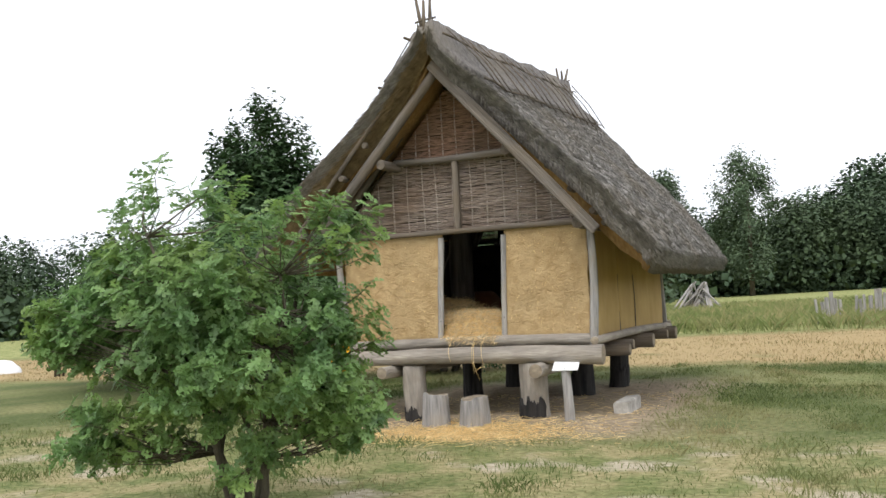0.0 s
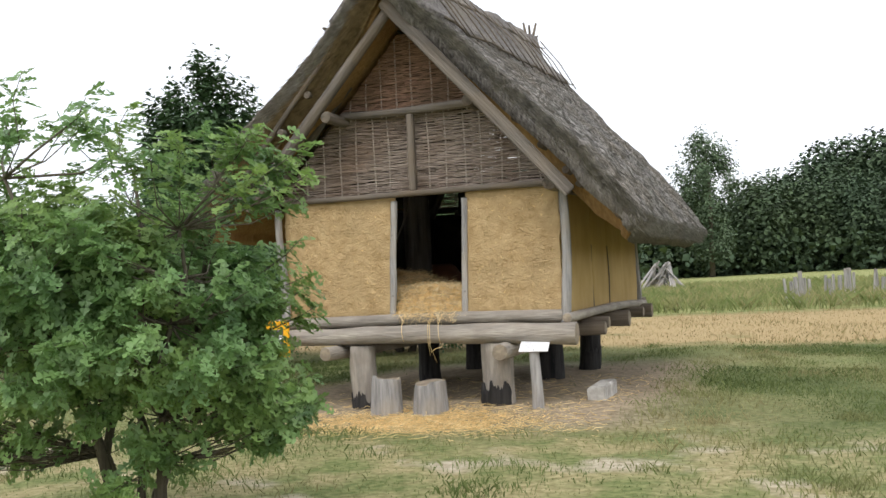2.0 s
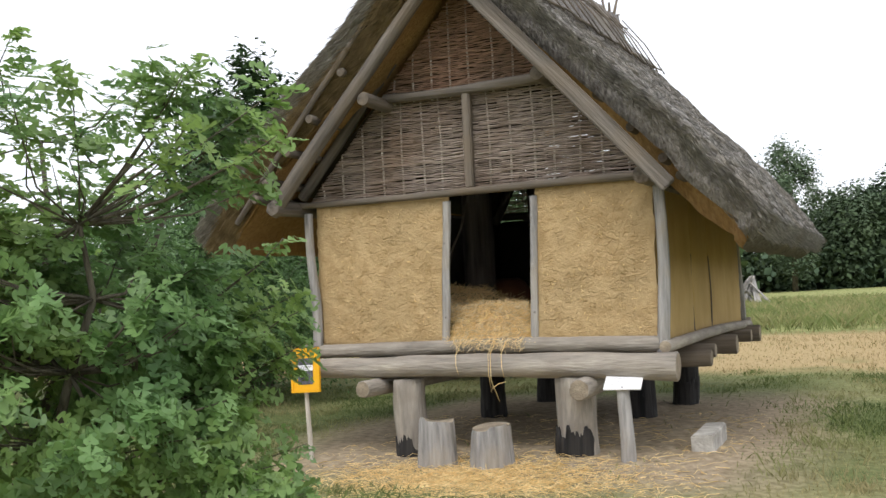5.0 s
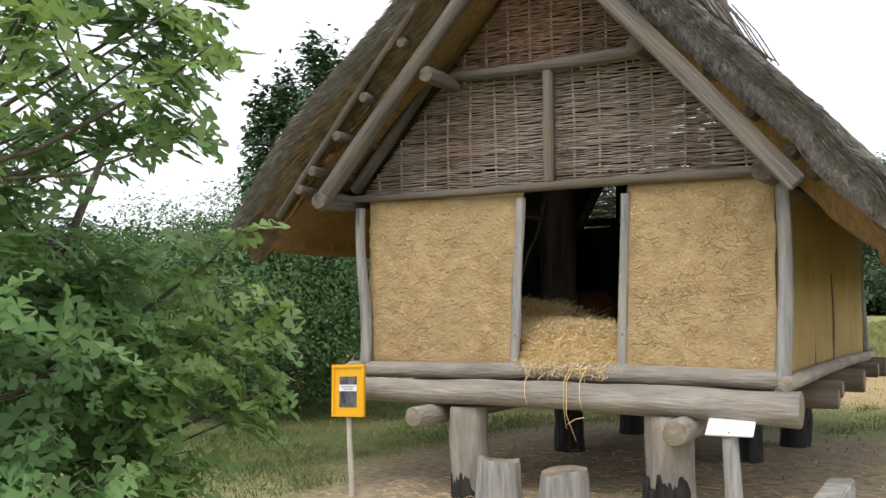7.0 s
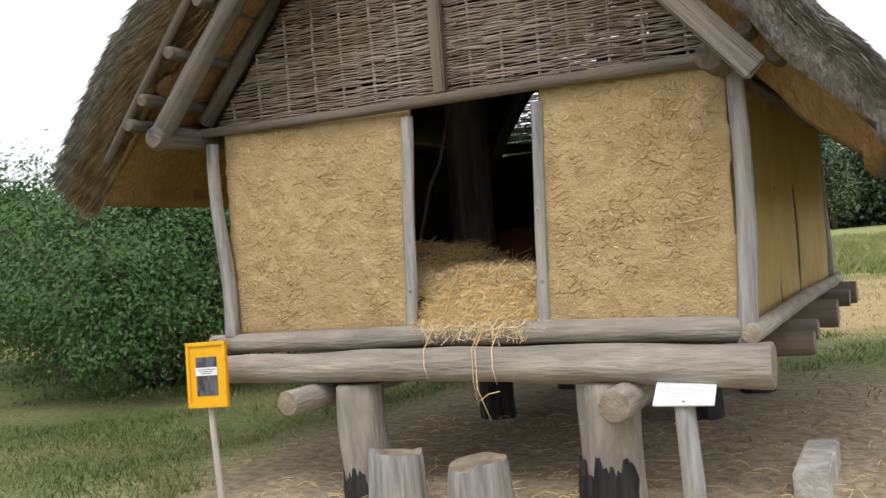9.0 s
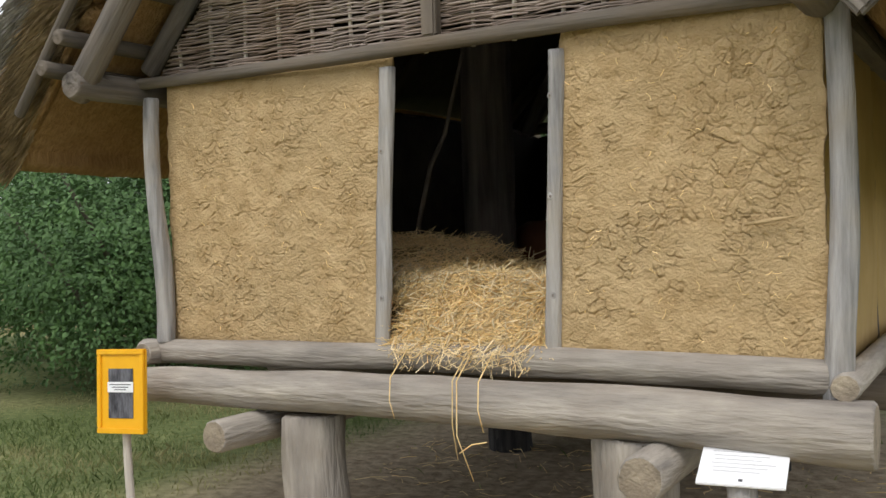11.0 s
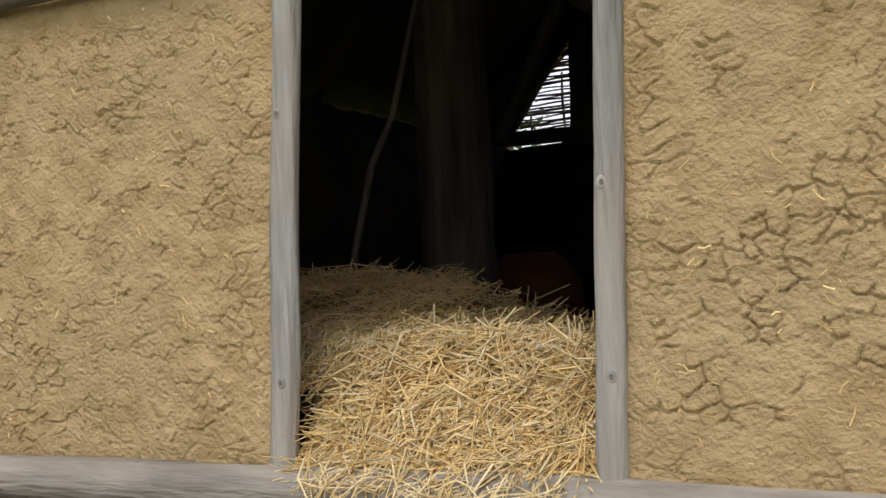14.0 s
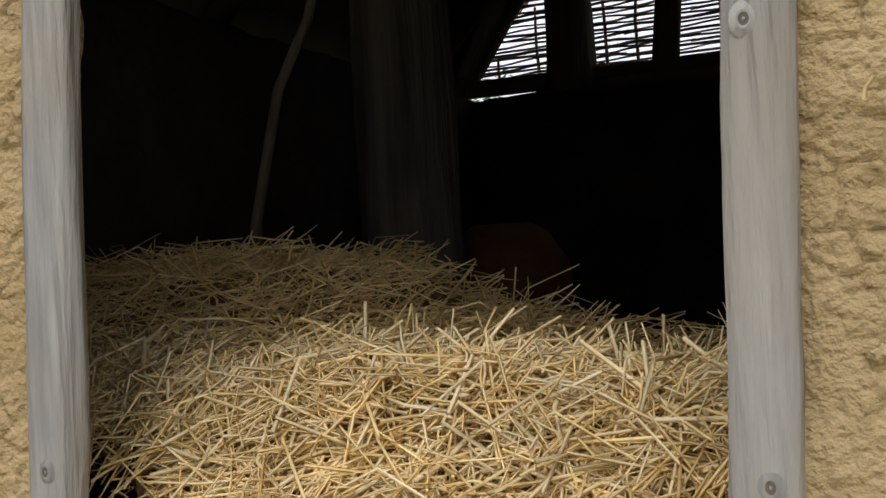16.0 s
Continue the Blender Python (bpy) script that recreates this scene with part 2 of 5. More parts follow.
def nz(x, y, z=0.0):
    return noise.noise(Vector((x, y, z)))


def mesh_of(name, verts, faces, mats, flat=False):
    me = bpy.data.meshes.new(name)
    me.from_pydata([tuple(v) for v in verts], [], [tuple(f) for f in faces])
    for m in (mats if isinstance(mats, (list, tuple)) else [mats]):
        me.materials.append(m)
    me.update()
    if not flat:
        me.polygons.foreach_set("use_smooth", [True] * len(me.polygons))
    return me


def child(name, me, parent=None, label="", m=None, kind=""):
    ob = new(name, me)
    ob.matrix_world = m if m is not None else Matrix()
    if parent is not None:
        ob.parent = parent
        ob.matrix_parent_inverse = Matrix()
    return tagged(ob, label, kind=kind)


def thing(name, label, category, group="", kind=""):
    return tagged(new(name), label, category, group, kind)


def fast_mesh(name, verts, faces, mats, flat=True):
    """verts (n,3) and faces (m,k) arrays of one face size"""
    me = bpy.data.meshes.new(name)
    k = faces.shape[1]
    me.vertices.add(len(verts))
    me.vertices.foreach_set("co", verts.astype(np.float32).ravel())
    me.loops.add(faces.size)
    me.loops.foreach_set("vertex_index", faces.astype(np.int32).ravel())
    me.polygons.add(len(faces))
    me.polygons.foreach_set("loop_start", np.arange(0, faces.size, k, dtype=np.int32))
    me.polygons.foreach_set("loop_total", np.full(len(faces), k, dtype=np.int32))
    me.materials.append(mats)
    me.update(calc_edges=True)
    if not flat:
        me.polygons.foreach_set("use_smooth", [True] * len(me.polygons))
    return me


def log_mesh(length, r0, r1, seed=0, segs=14, rings=9, bend=0.02, rough=0.06, flat_cut=0.0):
    """A round timber along +z with worn ends, knots and a slight bend; the ends carry the second material."""
    r = random.Random(seed)
    ph, ph2 = r.uniform(0, 6), r.uniform(0, 6)
    verts, faces = [], []
    zs = [0.0, 0.012] + [length * i / rings for i in range(1, rings)] + [length - 0.012, length]
    for i, z in enumerate(zs):
        f = z / length
        rad = r0 + (r1 - r0) * f
        if i in (0, len(zs) - 1):
            rad *= 0.90
        ox = bend * math.sin(f * 3.1 + ph) - bend * math.sin(ph)
        oy = bend * math.sin(f * 4.3 + ph2) - bend * math.sin(ph2)
        for k in range(segs):
            a = 2 * math.pi * k / segs
            q = rad * (1 + rough * 1.6 * nz(math.cos(a) * 1.3 + seed, math.sin(a) * 1.3, z * 2.2))
            verts.append((ox + q * math.cos(a), oy + q * math.sin(a), z))
    n = len(zs)
    for i in range(n - 1):
        for k in range(segs):
            k2 = (k + 1) % segs
            faces.append((i * segs + k, i * segs + k2, (i + 1) * segs + k2, (i + 1) * segs + k))
    faces.append(tuple(range(segs))[::-1])
    faces.append(tuple((n - 1) * segs + k for k in range(segs)))
    return verts, faces


def axis_pose(p0, p1, spin=0.0):
    p0, p1 = Vector(p0), Vector(p1)
    q = (p1 - p0).to_track_quat('Z', 'Y').to_matrix().to_4x4()
    return Matrix.Translation(p0) @ q @ pose(0, 0, 0, 0, 0, spin), (p1 - p0).length


def log(name, p0, p1, r0, r1, parent, mats=(M_LOG, M_END), label="", seed=None, segs=14, rings=9, bend=0.015, rough=0.06):
    seed = rng.randrange(1000) if seed is None else seed
    m, length = axis_pose(p0, p1)
    v, f = log_mesh(length, r0, r1, seed, segs, rings, bend, rough)
    me = mesh_of(name, v, f, list(mats))
    me.polygons[-1].material_index = me.polygons[-2].material_index = 1
    me.polygons[-1].use_smooth = me.polygons[-2].use_smooth = False
    return child(name, me, parent, label, m)


def box_mesh(name, sx, sy, sz, mats, bevel=0.006, jitter=0.0, seed=0):
    bm = bmesh.new()
    bmesh.ops.create_cube(bm, size=1)
    for v in bm.verts:
        v.co = Vector((v.co.x * sx, v.co.y * sy, v.co.z * sz))
    bmesh.ops.bevel(bm, geom=list(bm.edges), offset=bevel, segments=2, affect='EDGES')
    for v in bm.verts:
        v.co += jitter * Vector((nz(v.co.x * 3 + seed, v.co.y * 3, v.co.z * 3), nz(v.co.y * 3, v.co.z * 3 + seed, 1), nz(v.co.z * 3, v.co.x * 3, seed)))
    me = bpy.data.meshes.new(name)
    bm.to_mesh(me)
    bm.free()
    me.materials.append(mats)
    return me


def tube(points, radii, segs=5):
    """Verts and faces of a bent rod through points."""
    verts, faces = [], []
    pts = [Vector(p) for p in points]
    for i, p in enumerate(pts):
        d = (pts[min(i + 1, len(pts) - 1)] - pts[max(i - 1, 0)]).normalized()
        s = d.orthogonal().normalized() if abs(d.z) > 0.9 else d.cross(Vector((0, 0, 1))).normalized()
        u = s.cross(d)
        for k in range(segs):
            a = 2 * math.pi * k / segs
            verts.append(p + radii[i] * (math.cos(a) * s + math.sin(a) * u))
    for i in range(len(pts) - 1):
        for k in range(segs):
            k2 = (k + 1) % segs
            faces.append((i * segs + k, i * segs + k2, (i + 1) * segs + k2, (i + 1) * segs + k))
    faces.append(tuple(range(segs))[::-1])
    faces.append(tuple((len(pts) - 1) * segs + k for k in range(segs)))
    return verts, faces


def rod(name, points, radii, parent, m, segs=5, label=""):
    v, f = tube(points, radii, segs)
    return child(name, mesh_of(name, v, f, m), parent, label)


def smooth(e0, e1, x):
    t = min(1, max(0, (x - e0) / (e1 - e0)))
    return t * t * (3 - 2 * t)


def ground_z(x, y):
    """Low swelling under the hut and slight unevenness."""
    up = smooth(-1.1, 0.2, y) * (1 - smooth(5, 9, y)) * smooth(-4.5, -2.0, x) * (1 - smooth(1.6, 4, x))
    d = math.hypot(x, y)
    return 0.09 * up + 0.025 * nz(x * 0.5, y * 0.5) + 0.012 * nz(x * 1.9, y * 1.9, 5) + 0.5 * smooth(60, 260, d) * nz(x * 0.01, y * 0.01, 3)


# ---- ground ----
def build_ground():
    n = 190
    us = np.linspace(-1, 1, n)
    cs = 1.1 * np.sinh(us * 8.2)
    verts = [(cs[i] + 0.6, cs[j] - 2.5, 0) for j in range(n) for i in range(n)]
    verts = [(x, y, ground_z(x, y)) for x, y, _ in verts]
    i, j = np.meshgrid(np.arange(n - 1), np.arange(n - 1))
    a = (j * n + i).ravel()
    faces = np.stack([a, a + 1, a + n + 1, a + n], 1)
    ob = new("ground", fast_mesh("ground", np.array(verts), faces, M_GROUND, False))
    tagged(ob, "patchy summer meadow of green and dry grass with bare sandy soil", "ground", kind="structure")


build_ground()

# ---- the hut on stilts ----
hut = thing("granary_hut", "thatched clay and wattle granary hut raised on log stilts", "hut")
XL, XR, YB = -1.86, 1.41, 4.68


def lattice(ix, iy, k, seed):
    """Repeatable random numbers 0 to 1 at whole-number places."""
    h = np.sin(ix * 127.1 + iy * 311.7 + k * 74.7 + seed * 19.19) * 43758.5453
    return h - np.floor(h)


def grain(x, y, seed):
    """Smooth value noise, -1 to 1."""
    ix, iy = np.floor(x), np.floor(y)
    fx, fy = x - ix, y - iy
    fx, fy = fx ** 3 * (fx * (fx * 6 - 15) + 10), fy ** 3 * (fy * (fy * 6 - 15) + 10)
    a = lattice(ix, iy, 0, seed) * (1 - fx) + lattice(ix + 1, iy, 0, seed) * fx
    b = lattice(ix, iy + 1, 0, seed) * (1 - fx) + lattice(ix + 1, iy + 1, 0, seed) * fx
    return 2 * (a * (1 - fy) + b * fy) - 1


def cell_edge(x, y, seed):
    """How far a place lies from the edge of its crack cell, in cell widths."""
    ix, iy = np.floor(x), np.floor(y)
    near = np.full(x.shape, 9.0)
    second = np.full(x.shape, 9.0)
    for dx in (-1, 0, 1):
        for dy in (-1, 0, 1):
            px = ix + dx + lattice(ix + dx, iy + dy, 1, seed)
            py = iy + dy + lattice(ix + dx, iy + dy, 2, seed)
            d = np.hypot(px - x, py - y)
            second = np.minimum(second, np.maximum(near, d))
            near = np.minimum(near, d)
    return (second - near) / 2


def soft(e0, e1, x):
    t = np.clip((x - e0) / (e1 - e0), 0, 1)
    return t * t * (3 - 2 * t)


def clay_relief(a, h, lump, cracks, seed):
    """Hand-thrown clay: broad swells, thumbed dabs, grit, and shrinkage cracks; cracks runs from 0 (none) to 1 (crazed)."""
    d = lump * (0.8 * grain(a * 2.1, h * 2.1, seed) + 0.36 * grain(a * 7, h * 9, seed + 1) + 0.22 * grain(a * 17, h * 23, seed + 2)
                + 0.25 * grain(a * 47, h * 52, seed + 3) + 0.10 * grain(a * 110, h * 110, seed + 4))
    if cracks:
        wx = a + 0.030 * grain(a * 7, h * 7, seed + 5) + 0.010 * grain(a * 27, h * 27, seed + 6)
        wy = h + 0.030 * grain(a * 7, h * 7, seed + 7) + 0.010 * grain(a * 27, h * 27, seed + 8)
        u = (a - a.min()) / (a.max() - a.min())
        w = (h - h.min()) / (h.max() - h.min())
        crazed = cracks * soft(0.25, 0.8, u) * soft(0.15, 0.65, w)
        wide = cell_edge(wx * 11, wy * 12, seed) / 11.5
        broken = soft(0.0, 0.25, 0.6 * grain(a * 6.5, h * 6.5, seed + 9) + 1.1 * crazed - 0.42)
        d -= 0.008 * (1 - soft(0.0003, 0.0028, wide)) * broken
        fine = cell_edge(wx * 19, wy * 24, seed + 3) / 21.5
        worm = soft(-0.08, 0.2, grain(a * 15, h * 19, seed + 10)) * (0.75 + 0.25 * grain(a * 3, h * 3, seed + 11))
        d -= 0.0085 * (1 - soft(0.0004, 0.0032, fine)) * worm
        d += 0.0035 * soft(0.010, 0.003, fine) * soft(0.002, 0.004, fine) * worm
    return d


def daub_panel(name, x0, x1, z0, z1, y, thick, step, lump, cracks, material, label, seed, axis=0, face=-1, zb=None, zt=None, lean0=0.0, lean1=0.0):
    """A clay wall panel with its outer face modelled; axis 0 runs along x, 1 along y. zb, zt: bottom and top at the far end; lean: how far an end leans."""
    zb, zt = z0 if zb is None else zb, z1 if zt is None else zt
    nx, nh = max(2, int((x1 - x0) / step)), max(2, int((z1 - z0) / step))
    faces = []
    u, w = np.meshgrid(np.linspace(0, 1, nx + 1), np.linspace(0, 1, nh + 1))
    a = (x0 + lean0 * w) * (1 - u) + (x1 + lean1 * w) * u
    h = (z0 + (zb - z0) * u) * (1 - w) + (z1 + (zt - z1) * u) * w
    e = np.minimum(1.0, 12 * np.minimum(np.minimum(u, 1 - u), np.minimum(w, 1 - w)))
    d = clay_relief(a + seed, h, lump, cracks, seed) * (0.4 + 0.6 * e) - 0.022 * (1 - e) ** 3
    off = y + face * d
    a = a + np.where((u == 0) | (u == 1), 0.012 * grain(h * 16, h * 0, seed), 0)
    h = h + np.where((w == 0) | (w == 1), 0.014 * grain(a * 14, a * 0, seed + 2), 0)
    verts = np.stack([a, off, h] if axis == 0 else [off, a, h], -1).reshape(-1, 3).tolist()
    row = nx + 1
    for j in range(nh):
        for i in range(nx):
            k = j * row + i
            faces.append((k, k + 1, k + row + 1, k + row))
    ring = [i for i in range(row)] + [j * row + nx for j in range(1, nh + 1)] + [nh * row + i for i in range(nx - 1, -1, -1)] + [j * row for j in range(nh - 1, 0, -1)]
    base = len(verts)
    back = y - face * thick
    for k in ring:
        v = verts[k]
        verts.append((v[0], back, v[2]) if axis == 0 else (back, v[1], v[2]))
    m = len(ring)
    for k in range(m):
        faces.append((ring[k], base + k, base + (k + 1) % m, ring[(k + 1) % m]))
    faces.append(tuple(base + k for k in range(m))[::-1])
    if (axis == 0) != (face == -1):
        faces = [f[::-1] for f in faces]
    # second slot: the inner face, with the indoor shade put into its colour
    me = mesh_of(name, verts, faces, [material, M_INSHADE])
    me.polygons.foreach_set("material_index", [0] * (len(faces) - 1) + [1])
    return child(name, me, hut, label)


# front panels, sides and back
daub_panel("clay_panel", XL + 0.06, -0.500, 1.04, 2.375, 0.0, 0.055, 0.0042, 0.0105, 0.25, M_DAUB, "rough ochre clay daub with lumps", 3.0, zb=1.02, zt=2.355, lean1=0.074)
daub_panel("clay_panel", 0.360, XR + 0.012, 1.025, 2.385, 0.0, 0.055, 0.0042, 0.0095, 1.0, M_DAUB, "cracked ochre clay daub with straw bits", 11.0, zb=0.985, zt=2.385, lean0=0.052)
for a, b, s in ((0.10, 1.618, 1), (1.622, 2.518, 2), (2.522, YB - 0.06, 3)):
    daub_panel("side_clay_panel", a, b, 0.93, 2.38, XR, 0.12, 0.05, 0.012, 0, M_DAUB2, "smooth yellow clay side wall", 20.0 + s, axis=1, face=1)
daub_panel("side_clay_panel", 0.10, YB - 0.06, 0.99, 2.42, XL, 0.12, 0.08, 0.012, 0, M_DAUB2, "", 31.0, axis=1, face=-1)
daub_panel("back_clay_panel", XL + 0.06, XR - 0.06, 0.98, 2.43, YB, 0.12, 0.08, 0.012, 0, M_DAUB2, "", 41.0, axis=0, face=1)

# posts of the walls
POSTS = (M_POST, M_END)


def post(name, p0, p1, r0, r1, label="", seed=None, bend=0.02):
    return log(name, p0, p1, r0, r1, hut, POSTS, label, seed, 12, 12, bend, 0.10)


post("corner_post", (XL + 0.05, -0.03, 1.04), (XL + 0.06, -0.01, 2.30), 0.050, 0.040, "grey weathered corner post", 5, 0.03)
post("corner_post", (XR + 0.038, -0.01, 0.90), (XR + 0.042, 0.02, 2.34), 0.057, 0.046, "grey weathered corner post", 9, 0.02)
post("corner_post", (XR - 0.02, YB, 0.92), (XR - 0.02, YB, 2.4), 0.06, 0.06)
post("corner_post", (XL, YB, 0.95), (XL, YB, 2.4), 0.06, 0.06)
for y in (1.62, 2.52):
    log("side_post", (XR - 0.012, y, 0.93), (XR - 0.006, y, 1.75), 0.010, 0.006, hut, (M_BARK, M_END), "", None, 8, 6, 0.008)


def jamb(x_bot, x_top, z0, z1, w, d, seed, label):
    """A squared, checked and knotty door post."""
    verts, faces = [], []
    n, sec = 40, 16
    r = random.Random(seed)
    knots = [(r.uniform(0.08, 0.92), r.uniform(0, 6.28), r.uniform(0.002, 0.006)) for _ in range(6)]
    for i in range(n + 1):
        f = i / n
        z = z0 + (z1 - z0) * f
        cx = x_bot + (x_top - x_bot) * f + 0.010 * nz(f * 3, seed)
        for k in range(sec):
            a = 2 * math.pi * (k + 0.5) / sec
            ca, sa = math.cos(a), math.sin(a)
            q = 1 / (abs(ca) ** 3.2 + abs(sa) ** 3.2) ** (1 / 3.2)
            g = 1 + 0.10 * nz(f * 5 + seed, ca, sa)
            for kf, ka, kh in knots:
                g += kh / 0.05 * math.exp(-((f - kf) / 0.022) ** 2 - ((a - ka) / 0.5) ** 2)
            verts.append((cx + w / 2 * q * ca * g, -0.022 + d / 2 + d / 2 * q * sa * g, z))
    for i in range(n):
        for k in range(sec):
            k2 = (k + 1) % sec
            faces.append((i * sec + k, i * sec + k2, (i + 1) * sec + k2, (i + 1) * sec + k))
    faces.append(tuple(range(sec))[::-1])
    faces.append(tuple(n * sec + k for k in range(sec)))
    return child("door_jamb", mesh_of("door_jamb", verts, faces, M_POST), hut, label)


jamb(-0.493, -0.421, 1.03, 2.305, 0.070, 0.050, 4, "grey knotty door post, cracked")
jamb(0.348, 0.400, 1.03, 2.285, 0.064, 0.060, 8, "grey knotty door post, cracked")


def knot(x, z, q, seed):
    """A dark raised knot on the face of a door post."""
    n = 14
    rings = ((2.4, -0.001), (1.7, 0.001), (1.2, 0.0022), (0.85, 0.0018), (0.5, 0.0004), (0.25, 0.0014), (0.02, 0.002))
    verts = [(q * a * math.cos(6.283 * k / n) * (1 + 0.15 * nz(k, seed)), -b, 1.3 * q * a * math.sin(6.283 * k / n)) for a, b in rings for k in range(n)]
    faces = [(i * n + k, (i + 1) * n + k, (i + 1) * n + (k + 1) % n, i * n + (k + 1) % n) for i in range(len(rings) - 1) for k in range(n)]
    me = mesh_of("knot", verts, [f[::-1] for f in faces], [M_POST, M_BARK])
    me.polygons.foreach_set("material_index", [1 if 3 <= i // n <= 4 else 0 for i in range(len(faces))])
    child("knot", me, hut, "small knot in the door post", Matrix.Translation((x, -0.022, z)))


knot(-0.474, 1.268, 0.0055, 1)
knot(-0.452, 1.93, 0.005, 2)
knot(0.364, 1.283, 0.0055, 3)
knot(0.366, 1.687, 0.0055, 4)
knot(0.376, 2.097, 0.005, 5)

# timbers of floor and wall
LOGS = (M_LOG, M_END)
log("front_beam", (-1.86, -0.14, 0.835), (1.585, -0.14, 0.812), 0.088, 0.112, hut, LOGS, "thick weathered floor beam", 2, 20, 26, 0.014, 0.09)
log("sill_log", (-1.98, -0.02, 0.995), (1.43, -0.02, 0.968), 0.062, 0.066, hut, LOGS, "weathered sill log", 6, 14, 24, 0.014, 0.10)
log("lintel_log", (-1.95, -0.025, 2.385), (1.40, -0.025, 2.345), 0.030, 0.037, hut, (M_BARK, M_END), "thin bent lintel log", 12, 10, 14, 0.014, 0.08)
log("side_sill", (1.485, -0.115, 0.968), (1.45, 4.75, 0.93), 0.052, 0.05, hut, LOGS, "", None, 10, 8, 0.02)
log("side_sill", (XL, -0.15, 0.99), (XL, 4.75, 0.97), 0.06, 0.05, hut, LOGS, "", None, 10, 8, 0.02)
log("back_sill", (-1.9, YB, 0.95), (1.5, YB, 0.95), 0.06, 0.06, hut, LOGS)
for y, z, r in ((0.98, 0.80, 0.075), (1.16, 0.83, 0.065), (2.48, 0.82, 0.10), (3.55, 0.83, 0.07), (4.28, 0.84, 0.10)):
    log("floor_beam", (-1.95, y, z), (1.66, y, z), r * 0.95, r, hut, (M_BARK, M_END), "dark floor beam with sawn end")
log("girder", (-1.12, -0.44, 0.675), (-1.02, 4.75, 0.68), 0.075, 0.075, hut, LOGS, "round girder log with sawn end", 3)
log("girder", (0.84, -0.40, 0.655), (0.86, 4.75, 0.66), 0.088, 0.08, hut, LOGS, "round girder log with sawn end", 8)
for i in range(12):
    x = XL + 0.15 + i * 0.272
    child("floor_board", box_mesh("floor_board", 0.262, 4.45, 0.035, M_BARK, 0.006), hut, "", pose(x, 2.38, 0.94))

# stilts, charred at the foot
STILTS = ((-0.84, -0.02, 0.150, 0), (0.70, 0.0, 0.165, 1), (-0.98, 2.28, 0.14, 2), (0.66, 2.28, 0.15, 2), (-0.86, 3.75, 0.13, 2), (0.86, 3.55, 0.14, 2))
for x, y, r, k in STILTS:
    g = ground_z(x, y)
    top = 0.735 if k < 2 else 0.75
    # rear stilts take the black colour over their whole length
    mats = (M_LOG, M_END) if k < 2 else (M_CHAR_BLACK, M_CHAR_BLACK)
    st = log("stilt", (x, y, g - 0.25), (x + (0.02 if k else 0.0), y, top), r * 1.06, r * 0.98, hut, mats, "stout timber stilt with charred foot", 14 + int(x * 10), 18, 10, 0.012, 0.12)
    foot, _ = log_mesh(0.40 if k < 2 else 0.50, r * 1.10, r * 1.03, 14 + int(x * 10), 64, 10, 0.012, 0.12)
    fv = [(a, b, c + ((0.10 * nz(a * 55, b * 55, k) + 0.07 * nz(a * 120, b * 120, k) + 0.14 * nz(a * 11, b * 11, k)) * smooth(0.28, 0.38, c))) for a, b, c in foot]
    child("charred_foot", mesh_of("charred_foot", fv, log_mesh(1, 1, 1, 1, 64, 10)[1], M_CHAR_BLACK), st, "blackened charred foot")

# inner posts
log("inner_post", (-1.0, 2.12, 0.95), (-1.02, 2.12, 4.3), 0.175, 0.16, hut, (M_RAFT, M_RAFT), "thick dark inner post", 3, 16)
# this post has the shade of the interior painted into its colour
log("inner_post", (0.62, 2.2, 0.95), (0.62, 2.2, 3.3), 0.15, 0.14, hut, (M_INSHADE, M_INSHADE), "", 4, 14)

# ---- roof ----
RX, YF, YR = -0.24, -0.62, 5.35


def ridge_z(v):
    """height of the ridge from front (0) to back (1): both ends sweep up"""
    return 4.78 + 0.40 * v + 0.06 * (1 - v) ** 8 + 0.03 * nz(v * 9, 1)


def roof_point(side, u, v, lift=0.0):
    """u from ridge (0) to eave (1), v from front (0) to back (1)"""
    zr = ridge_z(v)
    ze = 2.13 if side < 0 else 1.90
    span = 2.60 if side < 0 else 2.54
    drop = zr - ze
    s = u - 0.10 * math.exp(-u / 0.085) * u / 0.085
    x = RX + side * span * (0.03 + 0.97 * s)
    z = zr - drop * (u + 0.06 * u * (1 - u) + 0.05 * (1 - math.exp(-u / 0.05)) * (1 - u))
    flare = smooth(0.8, 1.0, u) * 0.05
    yf = YF + (0.13 if side < 0 else 0.25) * smooth(0.05, 0.35, u) + 0.08 * u
    yb = YR - 0.10 * u + 0.1 * (1 - u)
    y = yf + (yb - yf) * v
    nrm = Vector((side * 0.72, 0, 0.69))
    d = lift + 0.035 * nz(x * 1.5, y * 1.5, z * 1.5) + 0.02 * nz(x * 6, y * 6, z * 6) + flare + 0.12 * math.sin(math.pi * min(1, u * 0.95)) + 0.11 * smooth(0.45, 0.8, u) * (1 - 0.8 * smooth(0.84, 1.0, u)) * (1.0 if side < 0 else 0.7)
    return Vector((x, y, z)) + nrm * d


